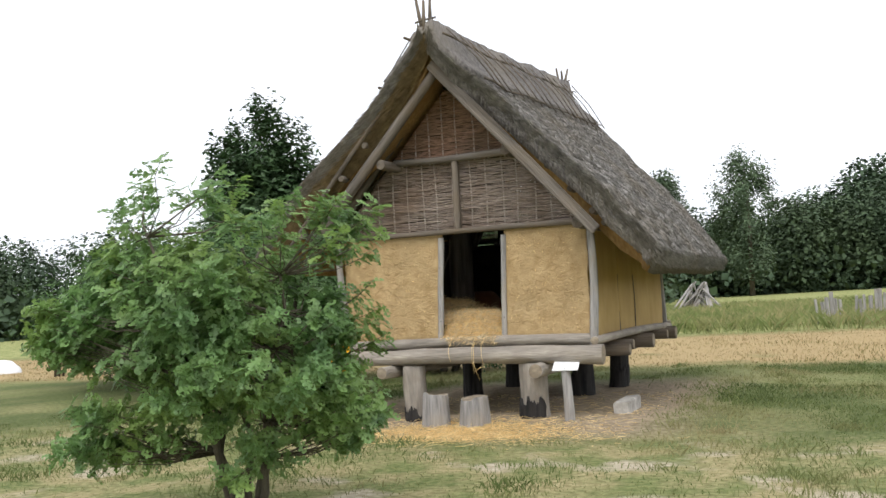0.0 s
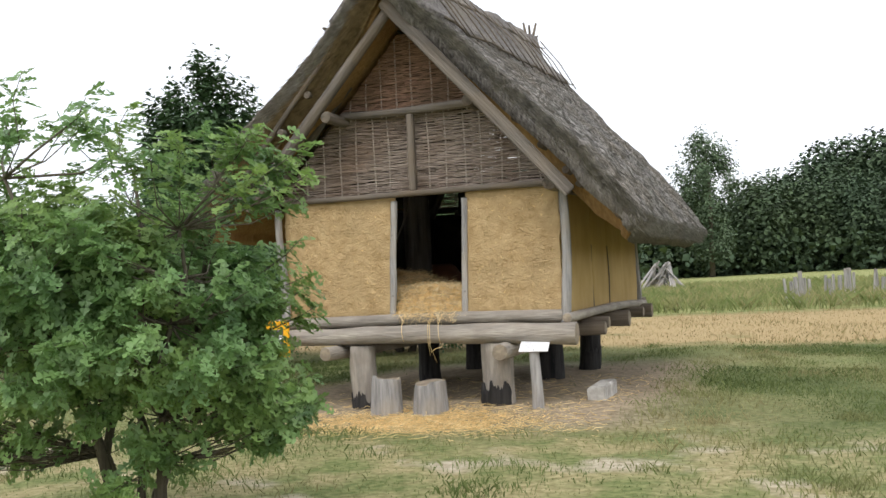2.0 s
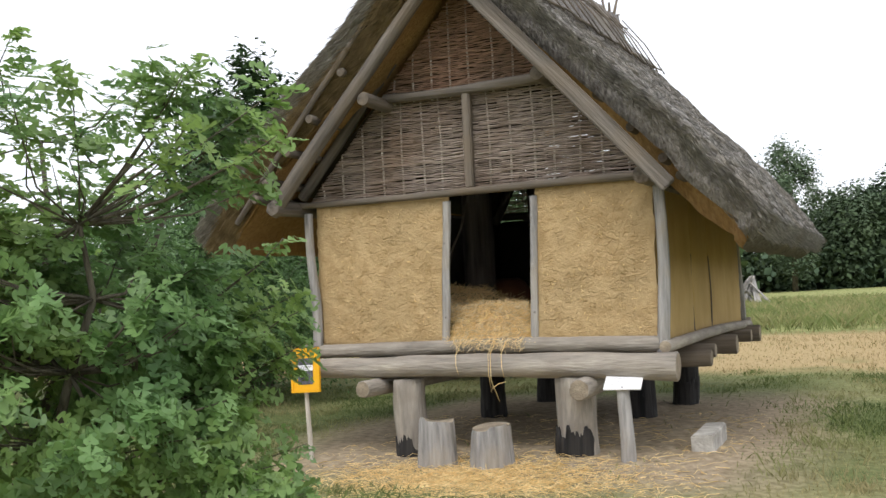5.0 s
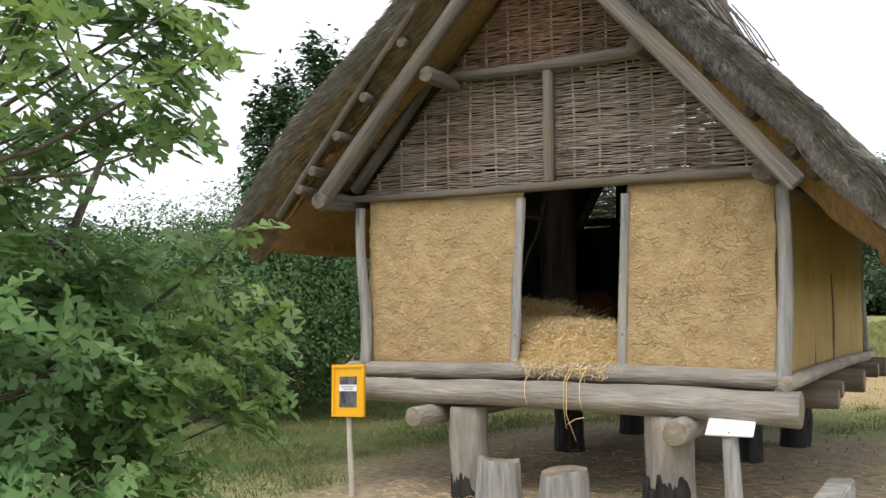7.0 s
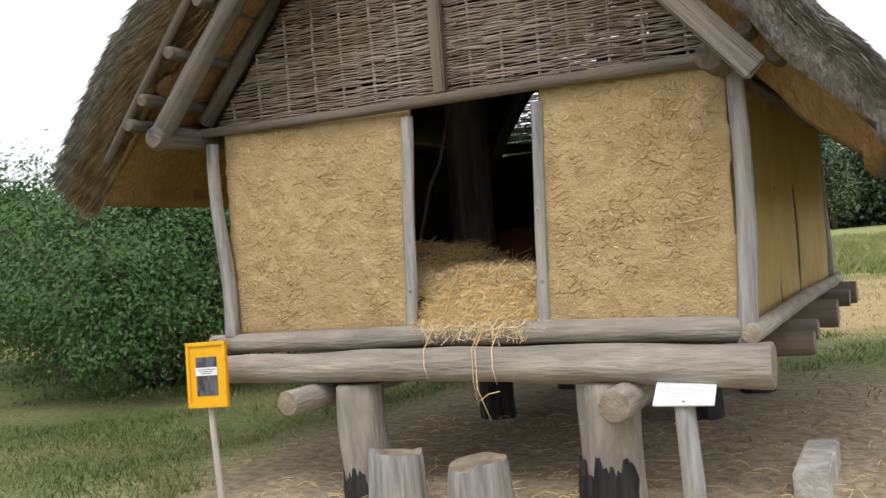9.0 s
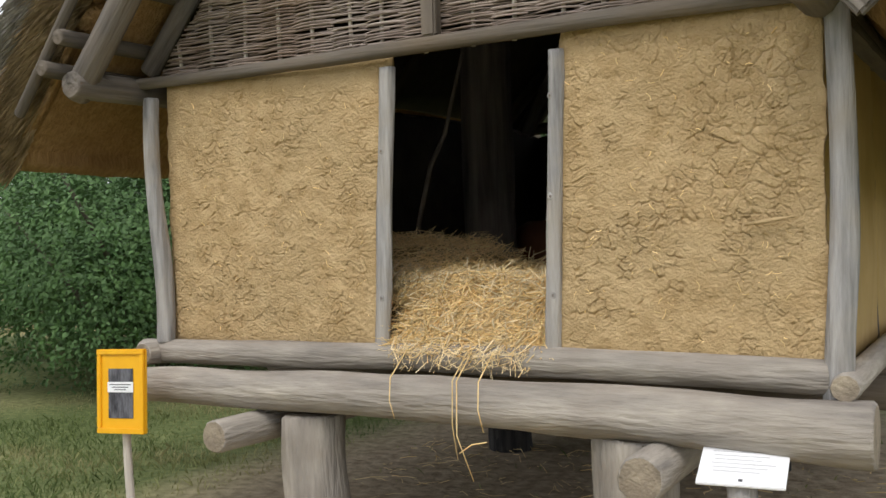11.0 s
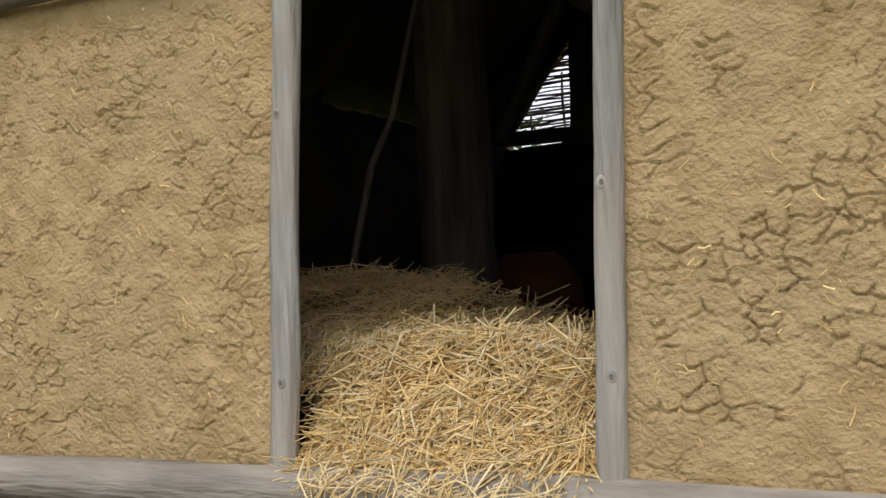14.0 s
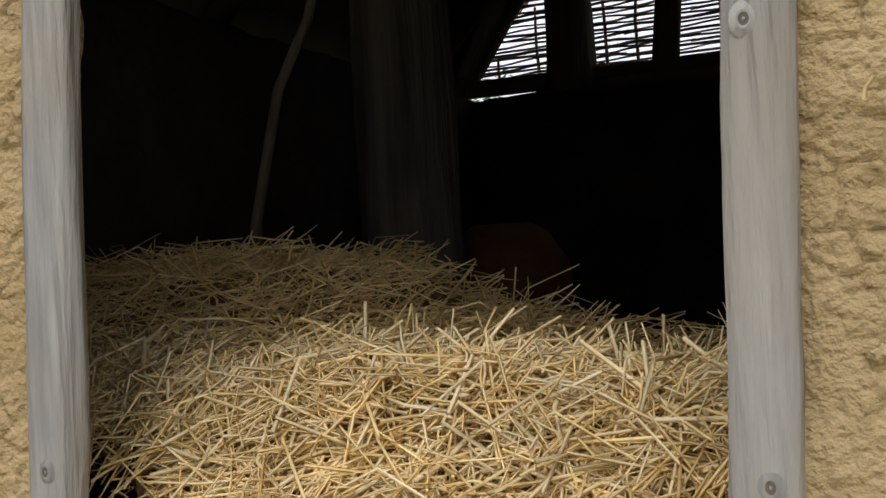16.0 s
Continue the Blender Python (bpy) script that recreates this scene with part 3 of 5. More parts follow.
def build_thatch(side):
    nu, nv = 46, 60
    th = 0.40 if side < 0 else 0.43
    verts, faces, fm = [], [], []
    for lay in (0, 1):
        for j in range(nv + 1):
            for i in range(nu + 1):
                u, v = i / nu, j / nv
                p = roof_point(side, u, v)
                if lay:
                    t = th * (0.55 + 0.45 * smooth(0, 0.3, u)) * (1 - 0.25 * smooth(0.85, 1, u))
                    if side > 0 and j < 4:
                        t *= 0.62
                    p = p - Vector((side * 0.66, 0, 0.75)) * t
                    if u > 0.97:
                        p.x -= side * 0.06
                    if j in (0, nv):
                        p.y += (0.16 if side < 0 else 0.02) * (1 if j == 0 else -1)
                else:
                    if i == nu:
                        p += Vector((0, 0, -0.05 + 0.05 * nz(p.y * 9, 3)))
                    if j == 0:
                        p.y += 0.03 * nz(p.x * 12, p.z * 12)
                verts.append(p)
    row = nu + 1
    base = row * (nv + 1)
    for j in range(nv):
        for i in range(nu):
            a = j * row + i
            faces.append((a, a + 1, a + row + 1, a + row))
            fm.append(0)
            b = base + a
            faces.append((b, b + row, b + row + 1, b + 1))
            fm.append(1)
    ring = [i for i in range(row)] + [j * row + nu for j in range(1, nv + 1)] + [nv * row + i for i in range(nu - 1, -1, -1)] + [j * row for j in range(nv - 1, 0, -1)]
    for k in range(len(ring)):
        a, b = ring[k], ring[(k + 1) % len(ring)]
        faces.append((a, base + a, base + b, b))
        fm.append(1 if k < nu and side < 0 else 0)
    if side > 0:
        faces = [f[::-1] for f in faces]
    me = mesh_of("thatch", verts, faces, [M_THATCH, M_UNDER])
    me.polygons.foreach_set("material_index", fm)
    ob = child("thatch", me, hut, "weathered grey reed thatch, brown beneath")
    # broken reed ends standing out of the surface
    r = random.Random(40 + side)
    V, F = [], []

    def reed(p, d, ln, w):
        s = d.orthogonal().normalized()
        t = s.cross(d)
        k = len(V)
        V.extend((p + s * w, p - s * 0.5 * w + t * 0.87 * w, p - s * 0.5 * w - t * 0.87 * w, p + d * ln))
        F.extend(((k, k + 1, k + 3), (k + 1, k + 2, k + 3), (k + 2, k, k + 3)))

    for k in range(36000):
        u, v = r.random() ** 0.8, r.random() ** 1.5
        p = roof_point(side, u, v)
        q = roof_point(side, min(1, u + 0.02), v)
        d = ((q - p).normalized() + (0.22 if k % 3 else 0.10) * Vector((side * r.uniform(0, 1.0), r.uniform(-1, 1), r.uniform(0, 1)))).normalized()
        if k % 3:
            reed(p - d * 0.02, d, r.uniform(0.03, 0.10), r.uniform(0.0035, 0.007))
        else:
            reed(p - d * 0.03 + Vector((0, 0, 0.004)), d, r.uniform(0.06, 0.12), r.uniform(0.006, 0.011))
    brown_v, brown_f = [], []
    for _ in range(15000 if side < 0 else 6000):
        u = 0.98 * r.random()
        a, w = roof_point(side, u, 0.002), r.random()
        q = roof_point(side, min(1, u + 0.02), 0.002)
        t = (0.36 if side < 0 else 0.24) * (0.55 + 0.45 * smooth(0, 0.3, u))
        p = a - Vector((side * 0.66, -0.40 * w, 0.75)) * t * w
        d = ((q - a).normalized() + Vector((r.uniform(-.25, .25), -0.35 + r.uniform(-.3, .2), r.uniform(-.2, .2)))).normalized()
        if w > 0.45 and side < 0:
            V, brown_v, F, brown_f = brown_v, V, brown_f, F
            reed(p, d, r.uniform(0.09, 0.22), r.uniform(0.005, 0.010))
            V, brown_v, F, brown_f = brown_v, V, brown_f, F
        else:
            reed(p, d, r.uniform(0.07, 0.17), r.uniform(0.005, 0.011))
    for _ in range(3000):
        v = r.random()
        a = roof_point(side, 0.995, v)
        p = a - Vector((side * 0.45, 0, 0.75)) * 0.2 * r.random()
        d = Vector((side * r.uniform(0.3, 0.8), r.uniform(-.2, .2), -r.uniform(0.5, 0.9))).normalized()
        reed(p, d, r.uniform(0.04, 0.11), r.uniform(0.004, 0.008))
    child("reed_stubble", fast_mesh("reed_stubble", np.array(V), np.array(F), M_REED), ob, "broken reed ends", kind="stuff")
    if brown_v:
        child("verge_thatch", fast_mesh("verge_thatch", np.array(brown_v), np.array(brown_f), M_VERGE), ob, "brown reed ends along the verge", kind="stuff")
    return ob


for side in (-1, 1):
    build_thatch(side)


def reed_lining(side):
    """A dark sheet added along the inner face of the roof, coloured as interior shade."""
    verts, faces = [], []
    n = 14
    for j in range(n + 1):
        for i in range(n + 1):
            u = 0.06 + 0.70 * i / n
            p = roof_point(side, u, 0.5)
            p -= Vector((side * 0.66, 0, 0.75)) * (0.42 + 0.06 * smooth(0, 0.3, u))
            verts.append((p.x, 0.16 + 4.42 * j / n, p.z - (roof_point(side, u, 0.5).z - roof_point(side, u, (j / n) * 0.75 + 0.12).z)))
    for j in range(n):
        for i in range(n):
            a = j * (n + 1) + i
            faces.append((a, a + 1, a + n + 2, a + n + 1))
    ob = child("reed_lining", mesh_of("reed_lining", verts, faces, M_INSHADE), hut, "added dark sheet shading the inner roof face")
    sol = ob.modifiers.new("thick", 'SOLIDIFY')
    sol.thickness = 0.02


for side in (-1, 1):
    reed_lining(side)


def ridge_cap():
    """The ridge roll laid over both slopes, with binding poles along it."""
    nv, nk = 60, 12
    verts, faces = [], []
    for j in range(nv + 1):
        v = j / nv
        for k in range(nk + 1):
            a = k / nk * 2 - 1
            side = -1 if a < 0 else 1
            p = roof_point(side, abs(a) * 0.20, v, 0.05)
            if abs(a) < 0.3:
                p.z += 0.02
            edge = 0.03 * nz(p.y * 5, side * 3) if abs(a) == 1 else 0
            verts.append(p + Vector((0, 0, edge)))
    row = nk + 1
    for j in range(nv):
        for k in range(nk):
            b = j * row + k
            faces.append((b, b + 1, b + row + 1, b + row))
    me = mesh_of("ridge_cap", verts, [f[::-1] for f in faces], M_THATCH)
    ob = child("ridge_cap", me, hut, "thick thatch ridge roll")
    sol = ob.modifiers.new("thick", 'SOLIDIFY')
    sol.thickness = 0.10
    sol.offset = 1
    r = random.Random(3)
    for side in (-1, 1):
        for u in (0.055, 0.225):
            for a, b in ((0.0, 0.36), (0.33, 0.70), (0.66, 0.985)):
                pts = []
                for k in range(9):
                    v = a + (b - a) * k / 8
                    p = roof_point(side, u, min(1, max(0, v)), 0.155 if u < 0.1 else 0.055)
                    p += Vector((0, 0, 0.012 * r.uniform(-1, 1)))
                    pts.append(p)
                rod("binding_pole", pts, [0.017 - 0.001 * k for k in range(9)], hut, M_BARK, 6)
        for k in range(16):
            v = 0.03 + k / 16 + r.uniform(-.01, .01)
            p, q = roof_point(side, 0.03, v, 0.165), roof_point(side, 0.25, v + 0.006, 0.05)
            rod("binding_withy", [p, (p + q) / 2 + Vector((side * .03, 0, .02)), q], [0.008] * 3, hut, M_BARK, 5)
    for y, z, k in ((YF + 0.06, ridge_z(0) + 0.02, 0), (YR + 0.06, ridge_z(1) + 0.02, 1)):
        for i in range(3):
            dx = (i - 1) * 0.05
            p = Vector((RX + dx * 0.6, y + r.uniform(-.06, .06), z - 0.15))
            q = p + Vector((dx * 1.4 + r.uniform(-.03, .03), r.uniform(-.05, .05), r.uniform(0.38, 0.56)))
            rod("horn_stick", [p, (p + q) / 2 + Vector((r.uniform(-.015, .015), 0, 0)), q], [0.028, 0.024, 0.016], hut, M_BARK, 7)
        rod("horn_tie", [(RX - 0.12, y - .02, z + 0.02), (RX, y - .05, z + 0.03), (RX + 0.15, y - 0.01, z + 0.05)], [0.012] * 3, hut, M_BARK, 6)


ridge_cap()

# rafters, purlins and wall plates
RAFT = (M_RAFT, M_RAFT)
log("barge_rafter", (-2.06, -0.34, 2.30), (-0.20, -0.38, 4.34), 0.072, 0.06, hut, RAFT, "round weathered gable rafter", 4, 14, 10, 0.012)
br = box_mesh("barge_rafter", 0.085, 0.13, 2.88, M_RAFT, 0.012, 0.02, 3)
mm, ll = axis_pose((1.67, -0.36, 2.20), (-0.27, -0.46, 4.42))
child("barge_rafter", br, hut, "squared weathered gable rafter", mm @ Matrix.Translation((0, 0, ll / 2)))
# rafters behind the gable are coloured as dark as the shaded interior
for y in (0.12, 1.2, 2.4, 4.3):
    log("rafter", (-2.02, y, 2.47), (-0.22, y, 4.42), 0.055, 0.045, hut, (M_RAFT if y < 0.5 else M_INSHADE, M_INSHADE), "", None, 10, 5)
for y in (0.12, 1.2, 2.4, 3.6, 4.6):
    log("rafter", (1.55, y, 2.38), (-0.24, y + 0.1, 4.42), 0.055, 0.045, hut, (M_INSHADE, M_INSHADE), "", None, 10, 5)
log("wall_plate", (-2.0, -0.42, 2.345), (-1.93, 4.95, 2.42), 0.07, 0.065, hut, RAFT, "round wall plate with projecting end", 5)
log("wall_plate", (1.42, -0.30, 2.345), (1.36, 4.95, 2.42), 0.078, 0.07, hut, (M_BARK, M_BARK), "round wall plate with projecting end", 7)
log("purlin", (-1.00, -0.42, 3.24), (-1.02, 4.95, 3.3), 0.062, 0.06, hut, (M_BARK, M_BARK), "dark purlin with projecting end", 9)
log("purlin", (0.60, -0.32, 3.27), (0.56, 4.95, 3.3), 0.066, 0.06, hut, (M_BARK, M_BARK), "dark purlin with projecting end", 2)
for k, t in enumerate((0.02, 0.09, 0.22, 0.36, 0.55, 0.75)):
    for side in (-1, 1):
        a = Vector((-2.21, -0.45, 2.40)).lerp(Vector((-0.36, -0.47, 4.40)), t) if side < 0 else Vector((1.74, -0.20, 2.28)).lerp(Vector((-0.14, -0.20, 4.42)), t)
        log("roof_batten", a, a + Vector((0, 5.3, 0.05)), 0.042, 0.04, hut, (M_BARK, M_BARK), "", None, 9, 6, 0.02)
log("lath", (-2.42, -0.40, 2.23), (-0.47, -0.44, 4.34), 0.028, 0.028, hut, (M_BARK, M_BARK), "", None, 8, 8, 0.02)
log("collar_beam", (-0.99, -0.03, 3.30), (0.55, -0.03, 3.27), 0.042, 0.045, hut, RAFT, "round collar beam", 3, 10)
child("king_post", box_mesh("king_post", 0.075, 0.07, 0.86, M_BARK, 0.01, 0.012, 5), hut, "squared short post in the gable", pose(-0.165, -0.035, 2.835))

# ---- wattle gables ----
def gable_half(z):
    """half width of the gable at a height"""
    return max(0.02, (4.20 - z) * 0.905 + 0.02)


def wattle(name, y, z0, z1, gap, label, seed, near=True, ext=0.0, material=M_ROD):
    r = random.Random(seed)
    cx = RX
    w0 = gable_half(z0) - (0.03 if near else 0)
    frame_rod = rod(name, [(cx - w0, y, z0 - 0.005), (cx, y, z0 - 0.01), (cx + w0, y, z0 - 0.005)], [0.012] * 3, hut, M_ROD, 6, label)
    n = max(3, int(2 * w0 / 0.205))
    xs = [cx - w0 + 0.04 + (2 * w0 - 0.08) * (k + 0.5 + r.uniform(-.12, .12)) / n for k in range(n)]
    for k, x in enumerate(xs):
        top = min(z1, 4.20 - (abs(x - cx) - 0.02) / 0.905)
        if top - z0 > 0.08:
            rod("stake", [(x, y, z0 - 0.03), (x + r.uniform(-.012, .012), y, (z0 + top) / 2), (x + r.uniform(-.015, .015), y, top)],
                [0.0105, 0.010, 0.008], hut, M_STAKE, 7)
    z, row = z0 + 0.008, 0
    while z < z1 - 0.01:
        w = gable_half(z) + ext
        a = cx - w
        flip = row % 2
        while a < cx + w - 0.05:
            b = min(cx + w, a + r.uniform(0.8, 1.7))
            if cx + w - b < 0.25:
                b = cx + w
            rad = r.uniform(0.0036, 0.0070) if near else r.uniform(0.006, 0.010)
            pts, rr = [], []
            m = max(3, int((b - a) / 0.05))
            tilt, ph, way = r.uniform(-0.016, 0.016), r.uniform(0, 9), r.choice((0, 1))
            for k in range(m + 1):
                x = a + (b - a) * k / m
                near_i = min(range(n), key=lambda q: abs(xs[q] - x))
                if n > 1:
                    dx = (x - xs[near_i]) / (xs[1] - xs[0])
                wave = math.cos(math.pi * max(-0.5, min(0.5, dx))) * (1 if (near_i + flip) % 2 else -1)
                pts.append((x, y + 0.019 * wave + r.uniform(-.002, .002), z + tilt * (k / m - 0.5) + 0.010 * nz(x * 4, z * 9, ph)))
                rr.append(rad * (1.12 - 0.3 * abs(way - k / m)))
            rod("withy", pts, rr, frame_rod, material, 4)
            a = b - 0.03
        z += r.uniform(0.8, 1.2) * gap
        row += 1


wattle("wattle_panel", 0.05, 2.385, 3.26, 0.0082, "woven willow wattle on pale stakes", 5)
wattle("wattle_panel", 0.05, 3.27, 4.16, 0.0084, "reddish woven willow wattle", 6, material=M_ROD2)
wattle("back_wattle_panel", 4.70, 2.54, 3.06, 0.0215, "open woven wattle letting daylight through", 8, False, 0.16)
wattle("back_wattle_panel", 4.70, 3.07, 4.12, 0.0115, "close woven wattle of the rear gable", 18, False, 0.16)
# dark inner lining poles of the rear gable
for x, q in ((-1.156, 0.14), (-0.62, 0.075), (0.30, 0.08)):
    log("gable_stud", (x, 4.56, 2.4), (x + 0.04, 4.56, 3.3), q, q * 0.9, hut, (M_BARK, M_END), "", None, 9, 5)
log("back_tie_beam", (-1.95, 4.60, 2.505), (1.45, 4.60, 2.505), 0.052, 0.052, hut, (M_BARK, M_END), "", None, 9, 8, 0.01)
log("back_tie_beam", (-1.36, 4.58, 2.44), (1.45, 4.58, 2.44), 0.04, 0.04, hut, (M_BARK, M_END), "", None, 9, 8, 0.01)
# rear rafters, their indoor shade likewise in the colour
log("rear_rafter", (-1.98, 4.60, 2.357), (-1.194, 4.60, 3.455), 0.09, 0.09, hut, (M_INSHADE, M_INSHADE), "", 4, 10, 6, 0.008)
log("rear_rafter", (-2.12, 4.58, 2.457), (-1.33, 4.58, 3.555), 0.10, 0.10, hut, (M_INSHADE, M_INSHADE), "", 6, 10, 6, 0.008)
log("brace", (-1.23, 3.2, 2.30), (-0.80, 3.2, 3.2), 0.05, 0.045, hut, (M_RAFT, M_RAFT), "", None, 9, 5)

# ---- straw ----


def straws(name, count, place, parent, seed, lo=0.10, hi=0.30, thick=0.0022, material=M_STRAW, label="", kind="stuff"):
    """Loose bent straws; place(r) gives a point, a heading and a tilt."""
    r = random.Random(seed)
    V, F = [], []
    for _ in range(count):
        p, head, tilt = place(r)
        ln, w = lo + (hi - lo) * r.random() ** 1.4, thick * r.choice((0.5, 0.7, 0.9, 1.1, 1.4))
        d = Vector((math.cos(head) * math.cos(tilt), math.sin(head) * math.cos(tilt), math.sin(tilt)))
        s = d.orthogonal().normalized()
        t = s.cross(d)
        bend = (s * r.uniform(-1, 1) + t * r.uniform(-1, 1)) * ln * 0.20
        k = len(V)
        for q in (Vector(p) - d * ln / 2, Vector(p) + bend, Vector(p) + d * ln / 2):
            V.extend((q + s * w, q - s * 0.5 * w + t * 0.87 * w, q - s * 0.5 * w - t * 0.87 * w))
        for i in (0, 3):
            for j in range(3):
                j2 = (j + 1) % 3
                F.append((k + i + j, k + i + j2, k + i + 3 + j2, k + i + 3 + j))
    return child(name, fast_mesh(name, np.array(V), np.array(F), material), parent, label, kind=kind)


def heap_z(x, y):
    """top of the straw heap behind the door"""
    rise = 1.02 + 0.30 * smooth(-0.08, 0.36, y) + 0.15 * smooth(0.4, 1.1, y)
    rise += 0.05 * smooth(-0.2, -0.9, x) * smooth(0.3, 1.0, y) - 0.19 * smooth(-0.8, 0.15, x) * smooth(0.35, 1.0, y)
    rise -= 0.5 * smooth(1.2, 2.0, y)
    return rise + 0.035 * nz(x * 4, y * 4, 2) + 0.02 * nz(x * 11, y * 11, 2)


M_PALESTRAW = mat("pale_straw", (0.74, 0.54, 0.26), (0.97, 0.82, 0.55), 12, (1, 1, 1), 0.5, 0.0, 30, None, 4, 0.4, 0.4)
heap = thing("straw_heap", "loose golden straw heaped inside the doorway, spilling out", "straw", kind="stuff")
hv, hf = [], []
hn = 40
for j in range(hn + 1):
    for i in range(hn + 1):
        u, v = i / hn, j / hn
        y = 0.0 + 2.0 * v
        half = 0.40 + 0.85 * smooth(0.14, 0.5, y)
        cx = -0.07 - 0.25 * smooth(0.14, 0.5, y)
        x = cx + half * (2 * u - 1)
        if j == 0:
            hv.append((x, y, 1.0))
        else:
            hv.append((x, y, max(0.97, heap_z(x, y) - 0.02)))
for j in range(hn):
    for i in range(hn):
        a = j * (hn + 1) + i
        hf.append((a, a + 1, a + hn + 2, a + hn + 1))
# surface below the stalks, painted dark for the shaded gaps
child("straw_bed", mesh_of("straw_bed", hv, hf, M_STRAWBED), heap, "packed straw, darkened as the shade between stalks")


def on_heap(r):
    y = 0.0 + 1.30 * r.random() ** 1.5
    half = 0.36 + 0.80 * smooth(0.12, 0.5, y)
    x = (-0.07 - 0.235 * smooth(0.14, 0.5, y)) + half * r.uniform(-1, 1)
    slope = -0.5 if y < 0.3 else -0.15
    head = r.uniform(0, 6.28)
    return (x, y, heap_z(x, y) + r.uniform(-0.025, 0.02)), head, r.gauss(0, 0.30) + slope * -math.sin(head) * 0.9


straws("straw_stalks", 12500, on_heap, heap, 5, 0.06, 0.27, 0.0018)


def on_front(r):
    y = 0.0 + 0.60 * r.random() ** 1.3
    half = 0.325 + 0.54 * smooth(0.12, 0.5, y)
    x = -0.07 + half * r.uniform(-1, 1)
    head = r.uniform(0, 6.28)
    return (x, y, heap_z(x, y) + r.uniform(0.005, 0.028)), head, r.gauss(0, 0.3) + 0.4 * math.sin(head)


straws("top_straw", 2200, on_front, heap, 8, 0.05, 0.22, 0.0026, M_PALESTRAW, "broad pale straws on top")


def hanging(r):
    x = -0.06 + 0.32 * r.uniform(-1, 1)
    y = -0.05 - 0.045 * r.random()
    return (x, y, 1.05 - 0.07 * r.random() ** 2), r.uniform(-3.0, -0.1), r.uniform(-1.2, 0.3)


straws("straw_fringe", 190, hanging, heap, 6, 0.05, 0.15, 0.0019, M_PALESTRAW)
r9 = random.Random(12)
for _ in range(26):
    x, y = r9.uniform(-0.8, 0.35), r9.uniform(0.5, 1.1)
    z = heap_z(x, y)
    tip = (x + r9.uniform(-.08, .08), y + r9.uniform(-.05, .05), z + r9.uniform(0.04, 0.13))
    rod("upright_straw", [(x, y, z - 0.05), ((x + tip[0]) / 2, y, (z + tip[2]) / 2 + 0.01), tip], [0.002, 0.002, 0.001], heap, M_STRAW, 4)
for x0, ln in ((0.00, 0.32), (0.02, 0.40), (-0.30, 0.17), (0.12, 0.20)):
    rod("hanging_straw", [(x0, -0.10, 1.05), (x0 + 0.01, -0.255, 0.95), (x0 + 0.015, -0.275, 0.95 - ln * 0.55), (x0 + 0.03 + 0.05 * (ln > 0.35), -0.262, 0.95 - ln)], [0.003, 0.003, 0.0025, 0.002], heap, M_STRAW, 5)
rod("hanging_straw", [(0.04, -0.265, 0.66), (0.10, -0.27, 0.70), (0.17, -0.275, 0.715)], [0.003] * 3, heap, M_STRAW, 5)


def on_yard(r):
    if r.random() < 0.9:
        x, y = r.gauss(0.1, 0.62), -0.95 + 0.32 * r.gauss(0, 1) + 0.1
    else:
        x, y = r.uniform(-1.6, 2.0), r.uniform(-1.4, 2.5)
    return (x, y, ground_z(x, y) + 0.012 * r.random() + 0.004), r.uniform(0, 6.28), r.gauss(0, 0.08)


litter = straws("straw_litter", 5600, on_yard, None, 9, 0.04, 0.22, 0.0019)
tagged(litter, "golden straw strewn on the trodden ground before the hut", "straw", kind="stuff")


def on_clay(r):
    x = r.uniform(-1.75, -0.55) if r.random() < 0.4 else r.uniform(0.45, 1.35)
    return (x, -0.018 - 0.006 * r.random(), r.uniform(1.1, 2.28)), r.choice((0.0, 3.14)) + r.uniform(-0.25, 0.25), r.uniform(-1.4, 1.4)


straws("chopped_straw", 260, on_clay, hut, 15, 0.008, 0.04, 0.0016, M_STRAW, "chopped straw showing in the clay")
rod("clay_twig", [(1.14, -0.022, 1.545), (1.20, -0.030, 1.552), (1.27, -0.026, 1.562), (1.335, -0.018, 1.572)], [0.006, 0.009, 0.008, 0.003], hut, M_DAUB, 6, "twig end caught in the clay")

# ---- things inside ----
pot = thing("clay_pot", "round reddish clay pot standing in the dark hut", "pot")


def lathe(name, profile, m, parent, at, segs=28, label=""):
    verts = [(q * math.cos(2 * math.pi * k / segs), q * math.sin(2 * math.pi * k / segs), z) for q, z in profile for k in range(segs)]
    faces = [(i * segs + k, i * segs + (k + 1) % segs, (i + 1) * segs + (k + 1) % segs, (i + 1) * segs + k) for i in range(len(profile) - 1) for k in range(segs)]
    return child(name, mesh_of(name, verts, faces, m), parent, label, Matrix.Translation(at))


lathe("pot_body", ((0.001, 0), (0.16, 0), (0.22, 0.10), (0.30, 0.32), (0.29, 0.50), (0.20, 0.64), (0.13, 0.68), (0.11, 0.67), (0.17, 0.6), (0.25, 0.45), (0.24, 0.2), (0.001, 0.03)), M_POT, pot, (-1.12, 3.25, 0.962))
pole = tagged(rod("leaning_pole", [(-1.10, 1.30, 1.0), (-1.04, 1.25, 1.62), (-0.93, 1.22, 1.95), (-0.84, 1.24, 2.13), (-0.74, 1.3, 2.6)], [0.016, 0.015, 0.014, 0.013, 0.010], None, M_BARK, 8),
              "crooked thin wooden pole leaning in the straw", "pole")

# ---- things in front of the hut ----


